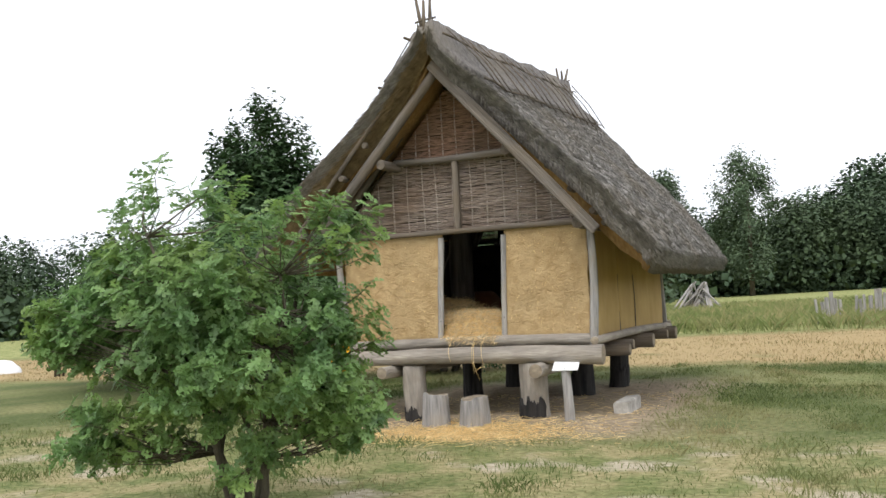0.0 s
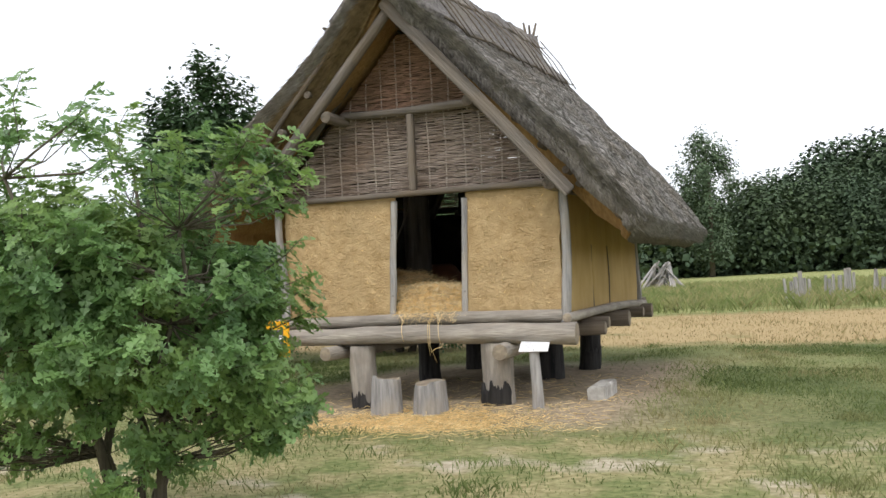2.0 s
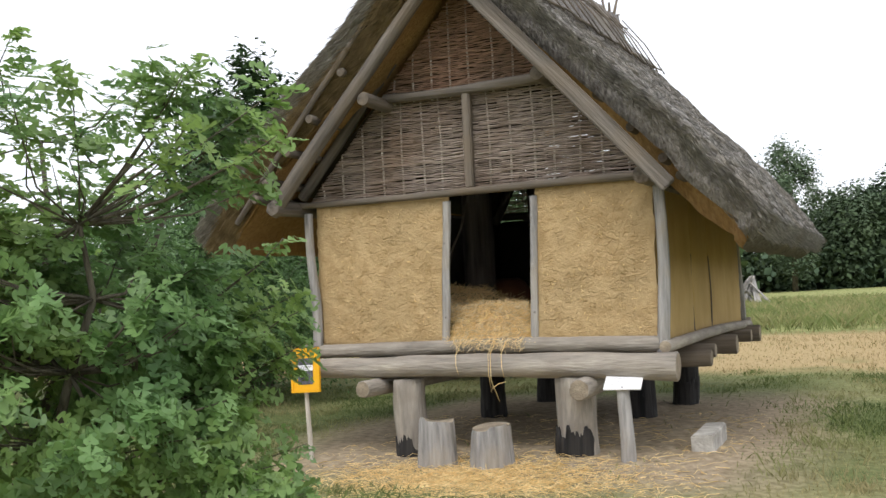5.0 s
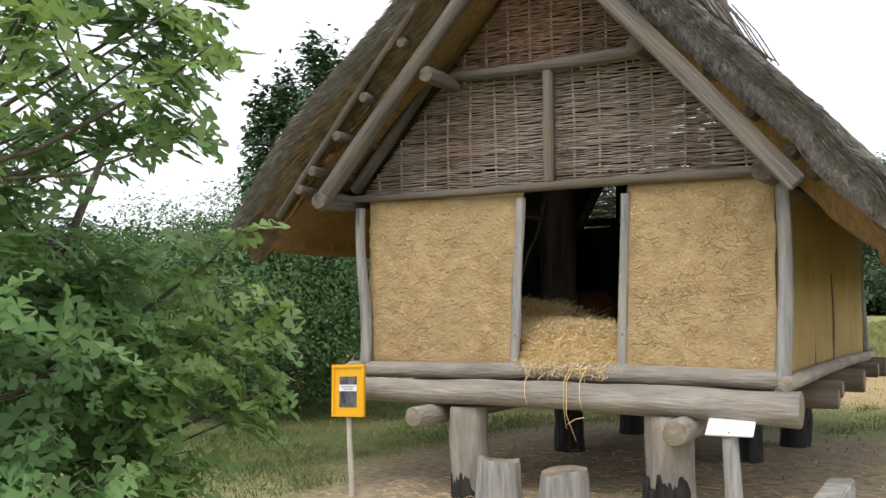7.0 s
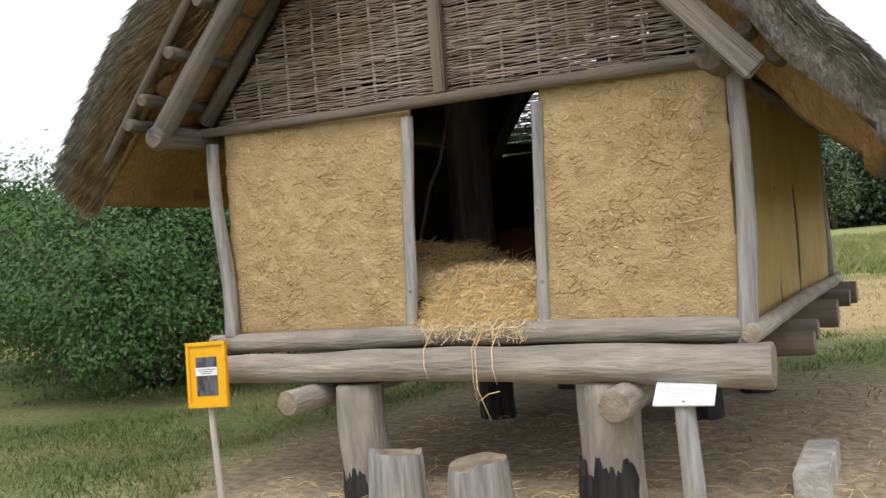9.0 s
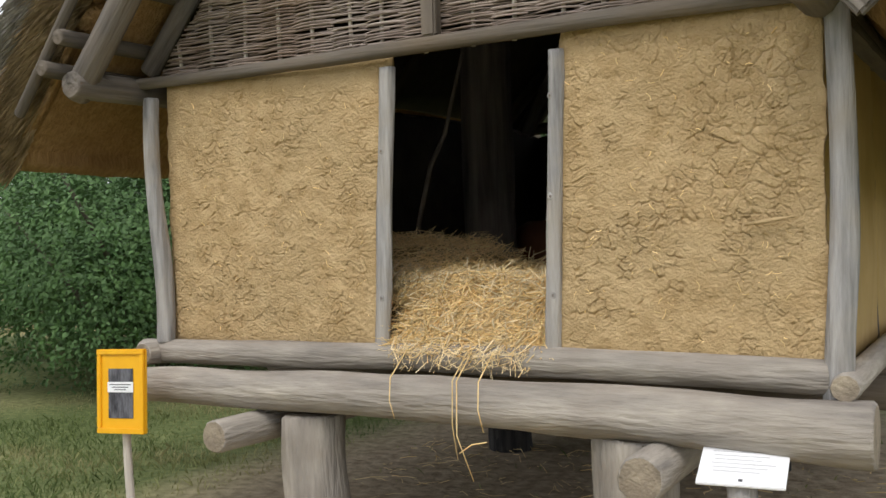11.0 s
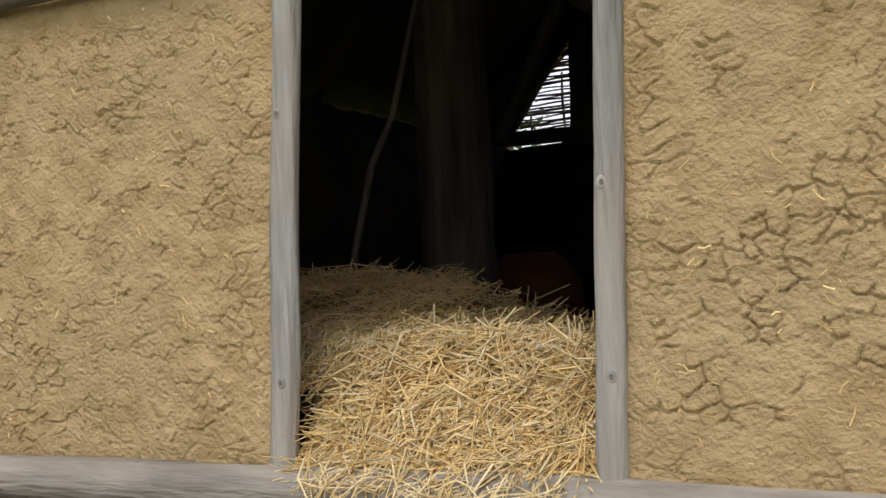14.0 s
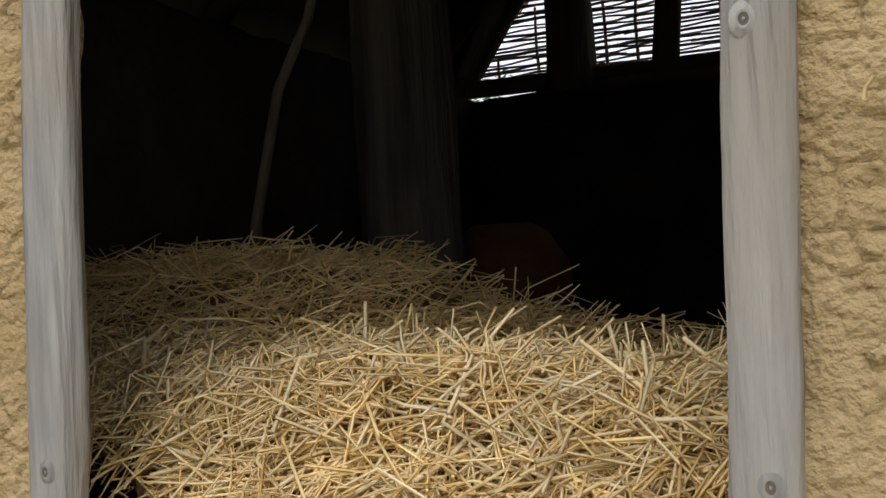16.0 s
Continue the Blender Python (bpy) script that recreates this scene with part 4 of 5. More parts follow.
def stump(x, y, r0, h, seed, label):
    ob = thing("tree_stump", label, "stump", "stump seats before the hut")
    g = ground_z(x, y)
    rr = random.Random(seed)
    n, rows = 26, 10
    verts, faces = [], []
    for i in range(rows + 1):
        f = i / rows
        for k in range(n):
            a = 2 * math.pi * k / n
            q = r0 * (1.06 - 0.10 * f) * (1 + 0.13 * nz(math.cos(a) * 1.5 + seed, math.sin(a) * 1.5, f * 0.6) + 0.035 * nz(math.cos(a) * 7, math.sin(a) * 7 + seed, f * 0.4))
            if i == rows:
                q *= 0.965
            z = -0.05 + (h + 0.05 + 0.02 * math.cos(a + seed) + 0.03 * smooth(0.1, 0.2, nz(math.cos(a), math.sin(a), seed))) * f
            verts.append((q * math.cos(a), q * math.sin(a), z))
    for i in range(rows):
        for k in range(n):
            k2 = (k + 1) % n
            faces.append((i * n + k, i * n + k2, (i + 1) * n + k2, (i + 1) * n + k))
    child("stump_body", mesh_of("stump_body", verts, faces, M_POST), ob, "", Matrix.Translation((x, y, g)))
    top = [verts[rows * n + k] for k in range(n)]
    tv = [(0, 0, h + 0.003)] + [(p[0] * s, p[1] * s, (p[2] - h) * s + h + 0.004 * nz(p[0] * 30 * s, p[1] * 30 * s, seed)) for s in (0.3, 0.6, 0.85, 1.0) for p in top]
    tf = [(0, 1 + k, 1 + (k + 1) % n) for k in range(n)] + [(1 + i * n + k, 1 + (i + 1) * n + k, 1 + (i + 1) * n + (k + 1) % n, 1 + i * n + (k + 1) % n) for i in range(3) for k in range(n)]
    child("cut_top", mesh_of("cut_top", tv, tf, M_END), ob, "cracked sawn top", Matrix.Translation((x, y, g)))


stump(-0.43, -0.42, 0.165, 0.365, 2, "grey weathered sawn stump with uneven top")
stump(0.08, -0.44, 0.170, 0.320, 5, "pale weathered sawn stump beside the taller one")

sign = thing("info_lectern", "white sloping information board on a grey wooden post", "sign")
log("post", (1.17, -0.24, ground_z(1.17, -0.24) - 0.1), (1.165, -0.235, 0.66), 0.062, 0.052, sign, POSTS, "", 6, 12, 8, 0.012, 0.12)
mm = pose(1.165, -0.25, 0.70, 30, 0, 4)
child("board", box_mesh("board", 0.30, 0.20, 0.012, M_WHITE, 0.003), sign, "white printed board", mm)
for k in range(6):
    child("text_bar", box_mesh("text_bar", 0.22 - 0.03 * (k % 3), 0.0035, 0.001, M_TEXT, 0.0002), sign, "", mm @ Matrix.Translation((-0.01 * (k % 3), 0.066 - 0.020 * k, 0.0068)))
child("emblem", box_mesh("emblem", 0.014, 0.012, 0.001, M_INK, 0.0002), sign, "", mm @ Matrix.Translation((0.0, -0.075, 0.0068)))

ysign = thing("yellow_sign", "yellow framed notice with dark picture on a thin stake", "sign")
log("stake", (-1.72, -0.36, ground_z(-1.72, -0.36) - 0.12), (-1.705, -0.39, 0.70), 0.024, 0.020, ysign, (M_STAKE, M_END), "", 3, 8, 8, 0.012, 0.1)
ym = pose(-1.705, -0.425, 0.85, 86, -1.5, 6)
child("frame", box_mesh("frame", 0.285, 0.40, 0.022, M_YELLOW, 0.005), ysign, "yellow painted board", ym)
for sx, sy, w, h in ((0, 0.187, 0.285, 0.026), (0, -0.187, 0.285, 0.026), (0.130, 0, 0.024, 0.346), (-0.130, 0, 0.024, 0.346)):
    child("rim", box_mesh("rim", w, h, 0.012, M_YELLOW, 0.003), ysign, "", ym @ Matrix.Translation((sx, sy, 0.016)))
child("picture", box_mesh("picture", 0.150, 0.235, 0.003, M_INK, 0.001), ysign, "dark photograph of timber posts", ym @ Matrix.Translation((0, -0.01, 0.013)))
child("caption_strip", box_mesh("caption_strip", 0.156, 0.05, 0.003, M_WHITE, 0.001), ysign, "white caption strip", ym @ Matrix.Translation((0, 0.02, 0.016)))
for k in range(3):
    child("text_bar", box_mesh("text_bar", 0.13 - 0.03 * k, 0.004, 0.001, M_INK, 0.0002), ysign, "", ym @ Matrix.Translation((0, 0.032 - 0.012 * k, 0.0182)))

block = tagged(new("stone_block", box_mesh("stone_block", 0.19, 0.80, 0.20, M_STONE, 0.014, 0.018, 4)), "pale hewn block lying on the ground", "block")
block.matrix_world = pose(1.67, 0.55, 0.130, 0, 0, 2)

# ---- foliage ----
def oak_outline():
    """A lobed leaf one unit long: four rounded lobes a side, folded along the rib."""
    half = ((0.03, 0.02), (0.05, 0.12), (0.15, 0.22), (0.17, 0.29), (0.09, 0.34), (0.22, 0.46), (0.24, 0.54), (0.12, 0.57), (0.27, 0.70), (0.26, 0.79), (0.13, 0.79), (0.15, 0.92), (0.07, 0.99))
    right = [(a, b, 0.22 * a + 0.02 * math.sin(b * 14) - 0.10 * b * b) for a, b in half]
    left = [(-a, b - 0.02, c) for a, b, c in right[::-1]]
    rib = [(0, 0.3, 0.0), (0, 0.6, -0.035), (0, 0.85, -0.07)]
    n = len(half)
    rim = list(range(2 * n))
    faces = []
    for k in range(2 * n):
        a, b = rim[k], rim[(k + 1) % (2 * n)]
        h = (right + left)[a][1]
        faces.append((2 * n + (0 if h < 0.42 else 1 if h < 0.72 else 2), a, b))
    faces += [(2 * n, 6, 2 * n + 1), (2 * n + 1, 9, 2 * n + 2)]
    return np.array(right + left + rib), np.array(faces)


OAK, OAKF = oak_outline()
LEAF = np.array([(0, 0, 0), (0.24, 0.45, 0.06), (0, 1.0, -0.05), (-0.24, 0.45, 0.06), (0, 0.45, -0.02)])
LEAFF = np.array([(0, 1, 4), (1, 2, 4), (2, 3, 4), (3, 0, 4)])


def leaves(name, centres, sizes, material, parent, seed, shape=LEAF, faces=LEAFF, outward=None, droop=0.3, label="", kind="stuff", heading=None):
    """Leaves of one shape at many places, turned at random about an outward lean."""
    g = np.random.default_rng(seed)
    n = len(centres)
    up = g.normal(0, 0.55, (n, 3)) + np.array([0, 0, 0.9])
    if outward is not None:
        up = up + outward * 0.7
    up /= np.linalg.norm(up, axis=1)[:, None]
    d = g.normal(0, 1, (n, 3))
    if heading is not None:
        d = heading + 0.25 * d
    elif outward is not None:
        d = d + outward * 0.8
    d[:, 2] -= droop
    d -= up * np.sum(d * up, 1)[:, None]
    d /= np.linalg.norm(d, axis=1)[:, None]
    s = np.cross(d, up)
    L = shape[None] * sizes[:, None, None]
    V = centres[:, None] + L[..., 0:1] * s[:, None] + L[..., 1:2] * d[:, None] + L[..., 2:3] * up[:, None]
    F = faces[None] + (np.arange(n) * len(shape))[:, None, None]
    return child(name, fast_mesh(name, V.reshape(-1, 3), F.reshape(-1, 3), material), parent, label, kind=kind)


def limb(points, r0, r1, parent, material=M_STEM, name="limb", segs=7):
    k = len(points)
    return rod(name, points, [r0 + (r1 - r0) * i / (k - 1) for i in range(k)], parent, material, segs)


def young_oak(x, y):
    """Forked stems from one foot; limbs run out to sprigs that end in whorls of lobed leaves."""
    oak = thing("oak_sapling", "bushy young oak with several stems and fresh green lobed leaves", "tree")
    r = random.Random(21)
    z0 = ground_z(x, y) - 0.05
    foot = Vector((x, y, z0))
    side, deep, up = Vector((0.81, 0.59, 0)), Vector((-0.59, 0.81, 0)), Vector((0, 0, 1))
    stems = []
    for a, lean, h, r0 in ((0.4, 0.55, 2.0, 0.042), (2.3, 0.50, 1.9, 0.036), (3.7, 0.62, 2.1, 0.040), (5.3, 0.45, 1.8, 0.034), (1.3, 0.12, 2.2, 0.030)):
        d = side * math.cos(a) + deep * math.sin(a)
        pts = [foot + d * 0.08]
        for i in range(1, 8):
            f = i / 7
            pts.append(foot + d * (0.08 + lean * f ** 1.2) + up * (h * f) + Vector((r.uniform(-.05, .05), r.uniform(-.05, .05), 0)))
        limb(pts, r0, 0.009, oak, name="stem")
        stems.append(pts)
    # boughs of the crown: right, deep, height, spread, flatness, share of sprigs
    boughs = ((-0.05, 0.0, 1.25, 0.85, 0.68, 44), (-0.55, 0.0, 1.78, 0.42, 0.30, 10), (-1.05, 0.2, 1.45, 0.34, 0.28, 9), (-0.85, 0.2, 0.76, 0.42, 0.26, 10),
              (0.66, -0.50, 2.06, 0.32, 0.24, 4), (0.76, -0.15, 1.45, 0.30, 0.28, 8), (0.66, -0.15, 0.82, 0.34, 0.28, 8), (0.05, -0.55, 1.15, 0.42, 0.36, 9),
              (-0.05, 0.50, 1.4, 0.42, 0.40, 6), (0.15, -0.1, 1.78, 0.38, 0.22, 6), (-0.35, -0.50, 1.65, 0.42, 0.28, 7), (0.0, -0.35, 0.55, 0.26, 0.14, 2))
    bag = [b for b in boughs for _ in range(b[5])]
    sprigs = []
    cen = foot + up * 1.35
    while len(sprigs) < 540:
        q = r.choice(bag)
        d = Vector((r.gauss(0, 1), r.gauss(0, 1), r.gauss(0, 1))).normalized() * r.random() ** 0.28
        p = foot + side * (q[0] + d.x * q[3]) + deep * (q[1] + d.y * q[3]) + up * (q[2] + d.z * q[4])
        if p.z < 0.34 or nz(p.x * 2.1, p.y * 2.1, p.z * 2.1 + 3) < -0.30:
            continue
        sprigs.append(p)
    for a, b, top in ((-0.55, 0.0, 2.42), (-0.42, -0.5, 2.46), (-0.22, 0.1, 2.40), (0.05, -0.3, 2.36), (-0.75, -0.3, 2.25), (-0.15, -0.7, 2.36), (0.35, 0.1, 2.38), (0.2, -0.65, 2.22)):
        for k in range(3):
            sprigs.append(foot + side * (a + r.uniform(-.12, .12)) + deep * (b + r.uniform(-.12, .12)) + up * (top - 0.13 * k + r.uniform(-.04, .06)))
    C, O, H = [], [], []
    joints = [q for s in stems for q in s[2:]]
    for k, p in enumerate(sprigs):
        near = min(joints, key=lambda q: (q - p).length + 1.2 * abs(p.z - q.z - 0.35 * math.hypot(p.x - q.x, p.y - q.y)))
        way = (p - near)
        out = (0.75 * way.normalized() + 0.35 * (p - cen).normalized() + Vector((0, 0, 0.25)) + 0.25 * Vector((r.gauss(0, 1), r.gauss(0, 1), r.gauss(0, 0.6)))).normalized()
        tip = p + out * r.uniform(0.08, 0.16)
        mid = near.lerp(p, 0.55) + Vector((r.uniform(-.06, .06), r.uniform(-.06, .06), -0.04))
        limb([near, mid, p, tip], 0.0045 if k % 5 else 0.009, 0.0016, oak, name="twig", segs=5)
        for _ in range(r.randint(16, 25)):
            f = r.random() ** 0.6
            at = p.lerp(tip, f) + Vector((r.gauss(0, 0.022), r.gauss(0, 0.022), r.gauss(0, 0.018))) - out * 0.10 * (1 - f)
            spin = Vector((r.gauss(0, 1), r.gauss(0, 1), r.gauss(0, 0.55)))
            spin -= out * spin.dot(out)
            C.append(at)
            O.append((p - cen).normalized())
            H.append(spin.normalized() * r.uniform(0.6, 1.1) + out * r.uniform(0.2, 0.8))
    sizes = np.random.default_rng(4).uniform(0.075, 0.145, len(C))
    leaves("foliage", np.array(C), sizes, M_OAK, oak, 5, OAK, OAKF, np.array(O), 0.2, "fresh green lobed leaves", heading=np.array(H))


young_oak(0.20, -5.32)


def shrub(name, x, y, rx, ry, h, count, size, material, seed, label, base=0.1, trunk=0.06, peak=1.0, category="shrub"):
    ob = thing(name, label, category)
    r = random.Random(seed)
    g = np.random.default_rng(seed)
    z0 = ground_z(x, y)
    cen = np.array([x, y, z0 + base + (h - base) * 0.45])
    for k in range(6):
        a = k * 1.05 + r.random()
        e = Vector((x + math.cos(a) * rx * 0.6, y + math.sin(a) * ry * 0.6, z0 + h * r.uniform(0.5, 0.85)))
        limb([(x + 0.1 * math.cos(a), y + 0.1 * math.sin(a), z0 - 0.1), (Vector((x, y, z0)) + e) / 2 + Vector((r.uniform(-.2, .2), r.uniform(-.2, .2), 0.1)), e], trunk, 0.012, ob)
    nc = count // 38
    d = g.normal(0, 1, (nc, 3))
    d /= np.linalg.norm(d, axis=1)[:, None]
    rad = g.random(nc) ** 0.38
    lump = np.array([1 + 0.30 * nz(v[0] * 2.4 + seed, v[1] * 2.4, v[2] * 2.4) + 0.12 * nz(v[0] * 6 + seed, v[1] * 6, v[2] * 6) for v in d])
    up = np.where(d[:, 2] > 0, (h - base) * 0.55 * peak, (h - base) * 0.45)
    P = cen + np.stack([d[:, 0] * rx * lump * rad, d[:, 1] * ry * lump * rad, d[:, 2] * up * lump * rad], 1)
    P = P[P[:, 2] > z0 + base]
    C = np.repeat(P, 38, 0) + g.normal(0, 1, (len(P) * 38, 3)) * np.array([rx, ry, h * 0.5]) * 0.062
    O = (C - cen) / np.linalg.norm(C - cen, axis=1)[:, None]
    leaves("crown", C, g.uniform(0.7, 1.3, len(C)) * size, material, ob, seed, LEAF, LEAFF, O, 0.3)
    return ob


shrub("hazel_shrub", -6.8, 4.6, 3.0, 2.6, 3.25, 62000, 0.064, M_BUSH, 3, "dense dark green shrub beside the hut", 0.05)
shrub("hazel_shrub", -4.0, 8.6, 2.2, 2.2, 3.3, 26000, 0.09, M_BUSH, 8, "dense dark green shrub behind the hut", 0.05)
shrub("hazel_shrub", -10.5, 7.5, 3.0, 3.0, 3.2, 22000, 0.12, M_BUSH, 13, "light green shrub at the meadow's edge", 0.05)
shrub("dark_tree", -7.35, 6.8, 1.30, 1.30, 5.7, 40000, 0.15, M_DARKTREE, 5, "tall dark green broadleaf tree behind the shrubs", 1.0, 0.12, 1.0, "tree")


def far_trees():
    """One belt of woods around the meadow, built of clumped crowns."""
    g = np.random.default_rng(11)
    eye = np.array([4.4, -11.4])
    C, S, O = [], [], []
    trunks_v, trunks_f = [], []
    for k in range(395):
        ang = g.uniform(-180, 180)
        if k < 170:
            ang = g.uniform(-14, 18) if k < 110 else g.uniform(36, 62)
        right = -40 < ang < 24
        dist = g.uniform(150, 190) if right else g.uniform(105, 140)
        if right:
            h = g.uniform(12, 15.5) + 2.0 * smooth(5, -2, ang) + 1.5 * smooth(9.5, 13, ang)
        else:
            h = g.uniform(9, 12)
        if k >= 350:
            ang, dist, h = g.uniform(13, 30), g.uniform(112, 124), g.uniform(14.5, 16.0)
        elif k >= 300:
            ang = g.uniform(-16, 3.8)
            dist, h = g.uniform(215, 240), 19.5 + (3.8 - ang) * 1.3 + g.uniform(-2, 2)
        a = math.radians(ang)
        x, y = eye[0] - dist * math.sin(a), eye[1] + dist * math.cos(a)
        w = h * g.uniform(0.26, 0.36)
        n = 1700 if k < 170 or k >= 300 else 260
        d = g.normal(0, 1, (n, 3))
        d /= np.linalg.norm(d, axis=1)[:, None]
        rad = g.random(n) ** 0.3
        lump = 1 + 0.25 * np.sin(d[:, 0] * 5 + k) * np.cos(d[:, 1] * 4 + k)
        p = np.stack([x + d[:, 0] * w * rad * lump, y + d[:, 1] * w * rad * lump, h * 0.50 + d[:, 2] * h * 0.50 * rad], 1)
        C.append(p)
        S.append(g.uniform(0.3, 0.75, n) * h / 14)
        O.append(d)
        low = n // 3
        C.append(np.stack([x + g.normal(0, w, low), y + g.normal(0, 2.0, low), g.uniform(-0.3, 0.36, low) * h + 0.4], 1))
        S.append(g.uniform(0.6, 1.3, low))
        O.append(d[:low])
    C, S, O = np.concatenate(C), np.concatenate(S), np.concatenate(O)
    ob = leaves("far_woods", C, S, M_WOODS, None, 2, np.array([(0, 0, 0), (0.4, 0.5, 0.1), (0, 1, -0.05), (-0.4, 0.5, 0.1)]), np.array([(0, 1, 2), (0, 2, 3)]), O, 0.2)
    tagged(ob, "dark green mixed woods along the edge of the meadow", "woods", kind="stuff")


far_trees()


def poplar(ang, dist, h, w, seed):
    a = math.radians(ang)
    x, y = 4.4 - dist * math.sin(a), -11.4 + dist * math.cos(a)
    ob = thing("poplar_tree", "tall pale green poplar standing above the woods", "tree", "poplars at the meadow's edge")
    limb([(x, y, -0.3), (x + 0.2, y, h * 0.5), (x, y, h * 0.9)], 0.4, 0.08, ob, name="trunk")
    g = np.random.default_rng(seed)
    m, per = 90, 130
    t = g.random(m)
    a2 = g.uniform(0, 6.283, m)
    prof = np.minimum(1, (1.02 - t) * 3.2) ** 0.6 * np.minimum(1, t * 4 + 0.35) * w
    rad = g.random(m) ** 0.45 * prof
    P = np.stack([x + np.cos(a2) * rad, y + np.sin(a2) * rad, h * (0.14 + 0.80 * t)], 1)
    C = np.repeat(P, per, 0) + g.normal(0, 1, (m * per, 3)) * np.array([0.62, 0.62, 0.9])
    O = np.repeat(np.stack([np.cos(a2), np.sin(a2), 0 * a2 + 0.3], 1), per, 0)
    n = m * per
    leaves("crown", C, g.uniform(0.3, 0.65, n), M_POPLAR, ob, seed, LEAF, LEAFF, O, 0.2)


poplar(5.7, 142, 20.0, 4.3, 3)
poplar(10.1, 145, 18.0, 2.8, 4)
poplar(12.0, 147, 18.0, 2.6, 7)

# ---- far things in the meadow ----
pile = thing("plank_pile", "heap of grey weathered planks leaning in the meadow", "wood pile")
rp = random.Random(5)
px, py = -5.0, 50.0
for k in range(26):
    a = rp.uniform(-1.2, 1.2)
    bx = px + rp.uniform(-1.7, 2.0)
    ln = rp.uniform(1.6, 3.0)
    top = Vector((px + rp.uniform(-0.3, 0.6), py + rp.uniform(-.4, .4), rp.uniform(1.0, 1.8)))
    bot = Vector((bx, py + rp.uniform(-1.0, 0.4), 0.0))
    mm, ll = axis_pose(bot, top)
    child("plank", box_mesh("plank", 0.20, 0.06, ll * 1.1, M_POST, 0.01), pile, "", mm @ Matrix.Translation((0, 0, ll / 2)))

fence = thing("palisade_fence", "row of broken grey upright fence boards", "fence")
rf = random.Random(9)
for k in range(30):
    x = 2.8 + k * 0.16 + rf.uniform(-.05, .05)
    if k in (6, 7, 15, 16, 17):
        continue
    h = rf.uniform(0.75, 1.15)
    child("fence_board", box_mesh("fence_board", rf.uniform(0.09, 0.17), 0.035, h + 0.2, M_POST, 0.012, 0.02, k), fence, "", pose(x, 26.2 + 0.10 * k, h / 2 - 0.1, rf.uniform(-4, 4), rf.uniform(-5, 5), rf.uniform(-20, 20)))

tent = thing("white_tarpaulin", "white sheet covering a low mound in the meadow", "tarpaulin")
tv, tf = [], []
for i in range(13):
    for k in range(24):
        f, a = i / 12, 2 * math.pi * k / 24
        q = math.sin(f * math.pi / 2)
        tv.append((1.1 * q * math.cos(a) * (1 + 0.1 * nz(a, f * 3)), 0.9 * q * math.sin(a), 0.75 * math.cos(f * math.pi / 2) + 0.05 * nz(a * 2, f * 5, 1)))
for i in range(12):
    for k in range(24):
        tf.append((i * 24 + k, (i + 1) * 24 + k, (i + 1) * 24 + (k + 1) % 24, i * 24 + (k + 1) % 24))
child("sheet", mesh_of("sheet", tv, tf, M_WHITE), tent, "", Matrix.Translation((-20.6, 12.0, -0.03)) @ Matrix.Diagonal((0.55, 0.55, 0.6, 1)))

for (sx, sy, h) in ((-16.6, 10.2, 2.0), (-22.0, 16.5, 2.6), (-20.5, 14.0, 1.9)):
    shrub("meadow_sapling", sx, sy, 0.55, 0.55, h, 2300, 0.09, M_OAK, int(h * 10), "thin yellow-green sapling in the meadow", 0.7, 0.03, 1.0, "sapling")


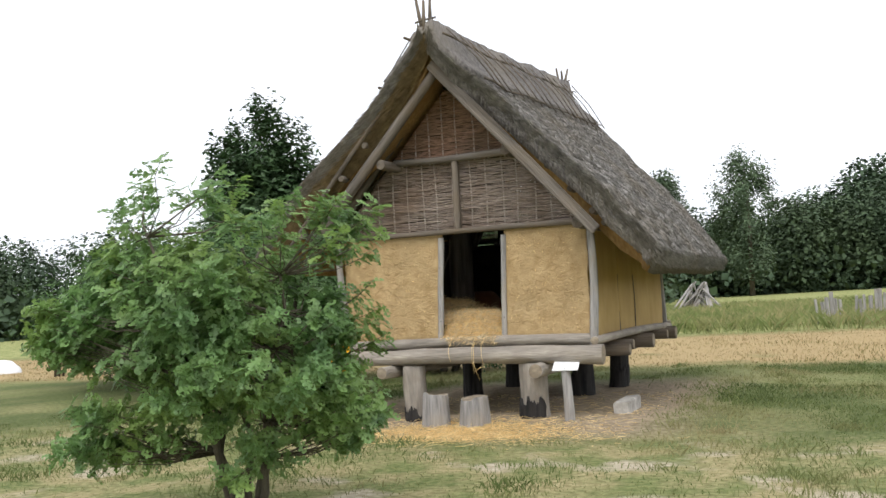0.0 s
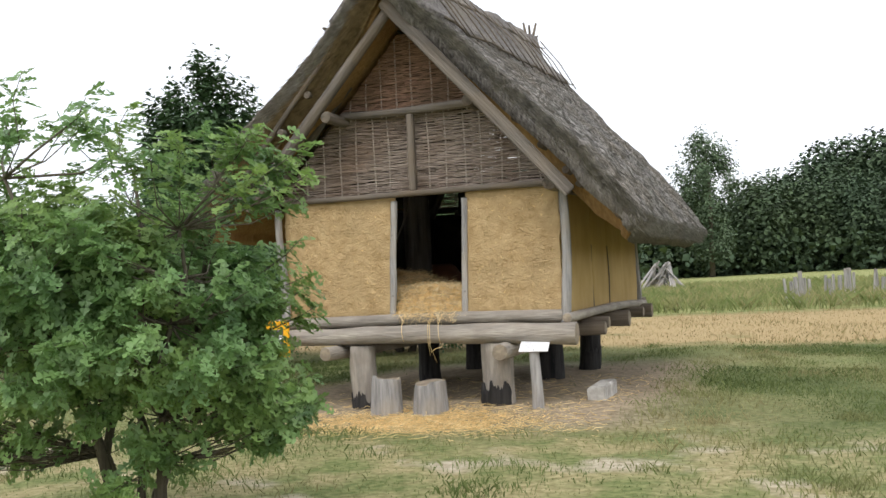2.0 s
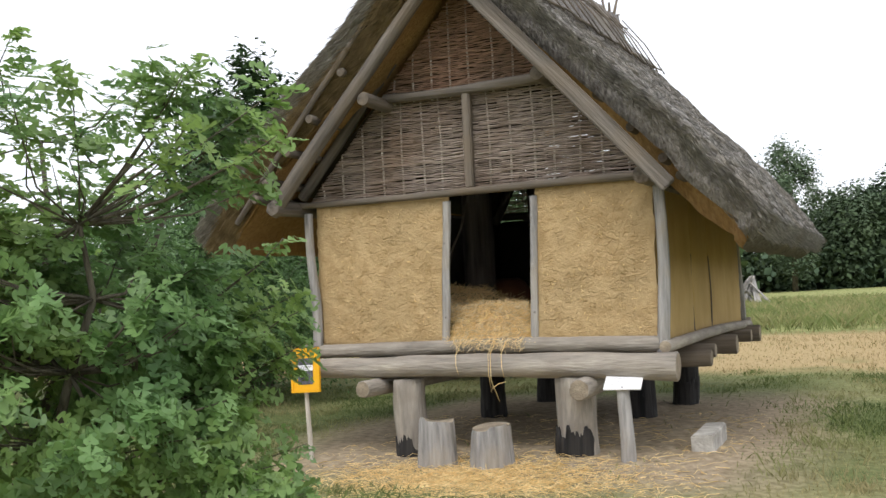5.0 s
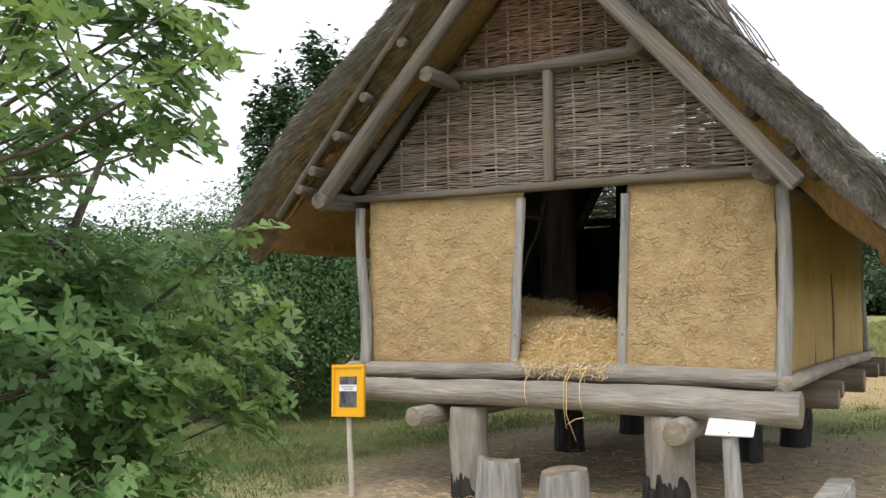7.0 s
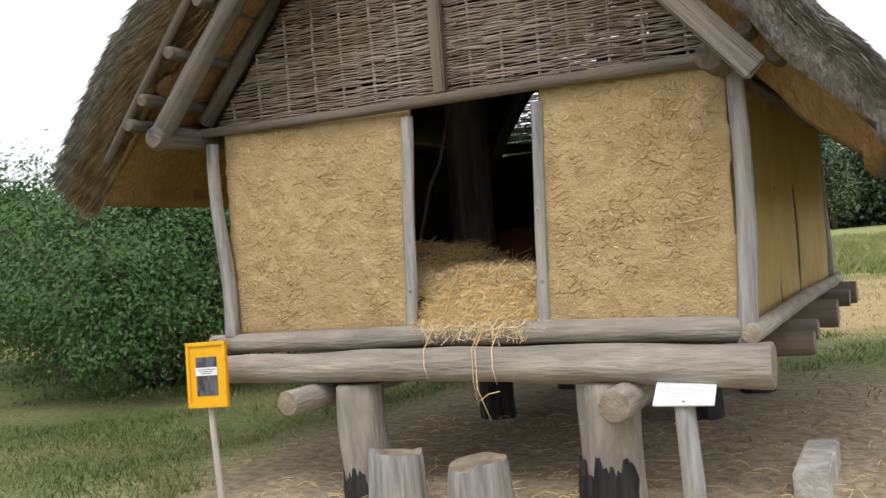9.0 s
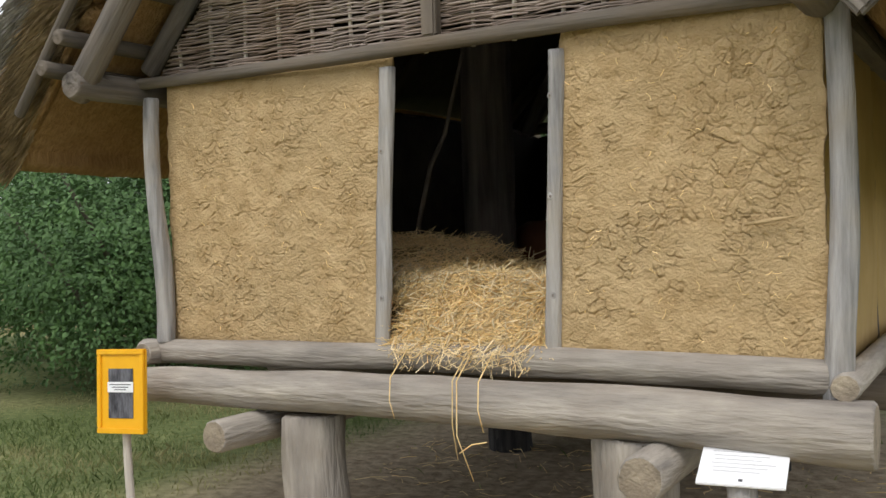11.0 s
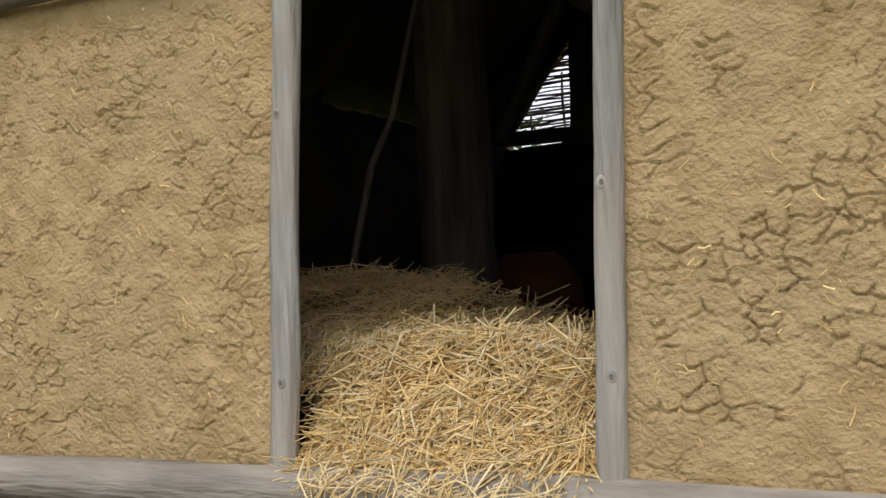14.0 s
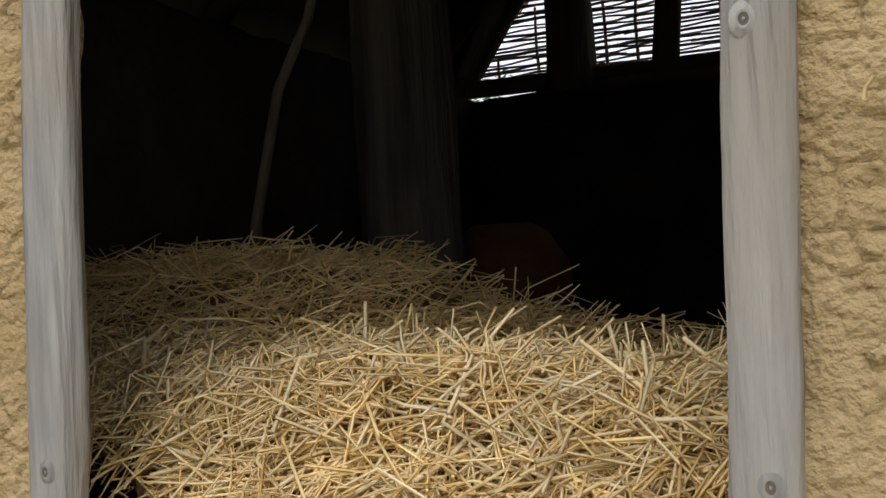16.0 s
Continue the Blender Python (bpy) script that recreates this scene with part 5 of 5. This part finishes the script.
# ---- grass ----
def grass(name, count, place, lo, hi, seed, material, label, width=0.004):
    r = random.Random(seed)
    V, F = [], []
    for _ in range(count):
        x, y, f = place(r)
        h = r.uniform(lo, hi) * f
        if h <= 0:
            continue
        z = ground_z(x, y)
        a = r.uniform(0, 6.283)
        w = width * r.uniform(0.7, 1.4)
        lx, ly = r.gauss(0, 0.45) * h, r.gauss(0, 0.45) * h
        k = len(V)
        ca, sa = math.cos(a) * w, math.sin(a) * w
        V.extend(((x - ca, y - sa, z - 0.005), (x + ca, y + sa, z - 0.005), (x + lx * 0.4 + ca * 0.7, y + ly * 0.4 + sa * 0.7, z + h * 0.6), (x + lx, y + ly, z + h)))
        F.extend(((k, k + 1, k + 2), (k, k + 2, k + 3)))
    ob = child(name, fast_mesh(name, np.array(V), np.array(F), material), None, kind="stuff")
    tagged(ob, label, "grass", kind="stuff")


def near_spot(r):
    x, y = r.uniform(-7, 7), r.uniform(-8.5, 9)
    f = smooth(-0.15, 0.35, nz(x * 0.9, y * 0.9, 8)) * 0.7 + 0.25 + 0.6 * smooth(0.25, 0.5, nz(x * 2.5, y * 2.5, 3))
    if -2.1 < x < 2.0 and -1.2 < y < 4.6:
        f *= 0.0 if r.random() < 0.95 else 0.8
    return x, y, f


grass("meadow_grass", 75000, near_spot, 0.025, 0.075, 3, M_GRASS, "short patchy grass, partly dry")


def clump_spot_maker(seed):
    c = random.Random(seed)
    cl = [(c.uniform(-5, 6), c.uniform(-7, 6), c.uniform(0.06, 0.30)) for _ in range(170)]
    cl = [q for q in cl if not (-2.1 < q[0] < 2.1 and -1.4 < q[1] < 4.6)]

    def spot(r):
        x, y, w = r.choice(cl)
        return x + r.gauss(0, w), y + r.gauss(0, w), 1.0
    return spot


def green_spot(r):
    if r.random() < 0.65:
        x, y = r.uniform(2.5, 9), r.uniform(-0.5, 8)
    else:
        x, y = r.uniform(-8, -2.2), r.uniform(-2, 5)
    return x, y, smooth(-0.2, 0.2, nz(x * 0.5, y * 0.5, 1)) * r.uniform(0.6, 1.2)


grass("green_grass", 60000, green_spot, 0.02, 0.065, 16, M_GREEN, "lush green grass around the hut")
grass("grass_tufts", 12000, clump_spot_maker(4), 0.02, 0.075, 6, M_GRASS, "taller green grass tufts")


def far_spot(r):
    y = r.uniform(21.5, 60)
    x = r.uniform(-25, 14) + (r.uniform(-20, 0) if y > 35 else 0)
    return x, y, 1.0


def strip_spot(r):
    x, y = r.uniform(-28, 16), r.uniform(8.5, 21)
    return x, y, 0.5 + 0.8 * smooth(-0.2, 0.4, nz(x * 0.6, y * 0.6, 4))


grass("dry_grass", 30000, strip_spot, 0.03, 0.09, 12, M_DRY, "dry trampled yellow grass", 0.008)
grass("tall_meadow_grass", 45000, far_spot, 0.25, 0.6, 8, M_GRASS, "tall pale seeding meadow grass", 0.012)
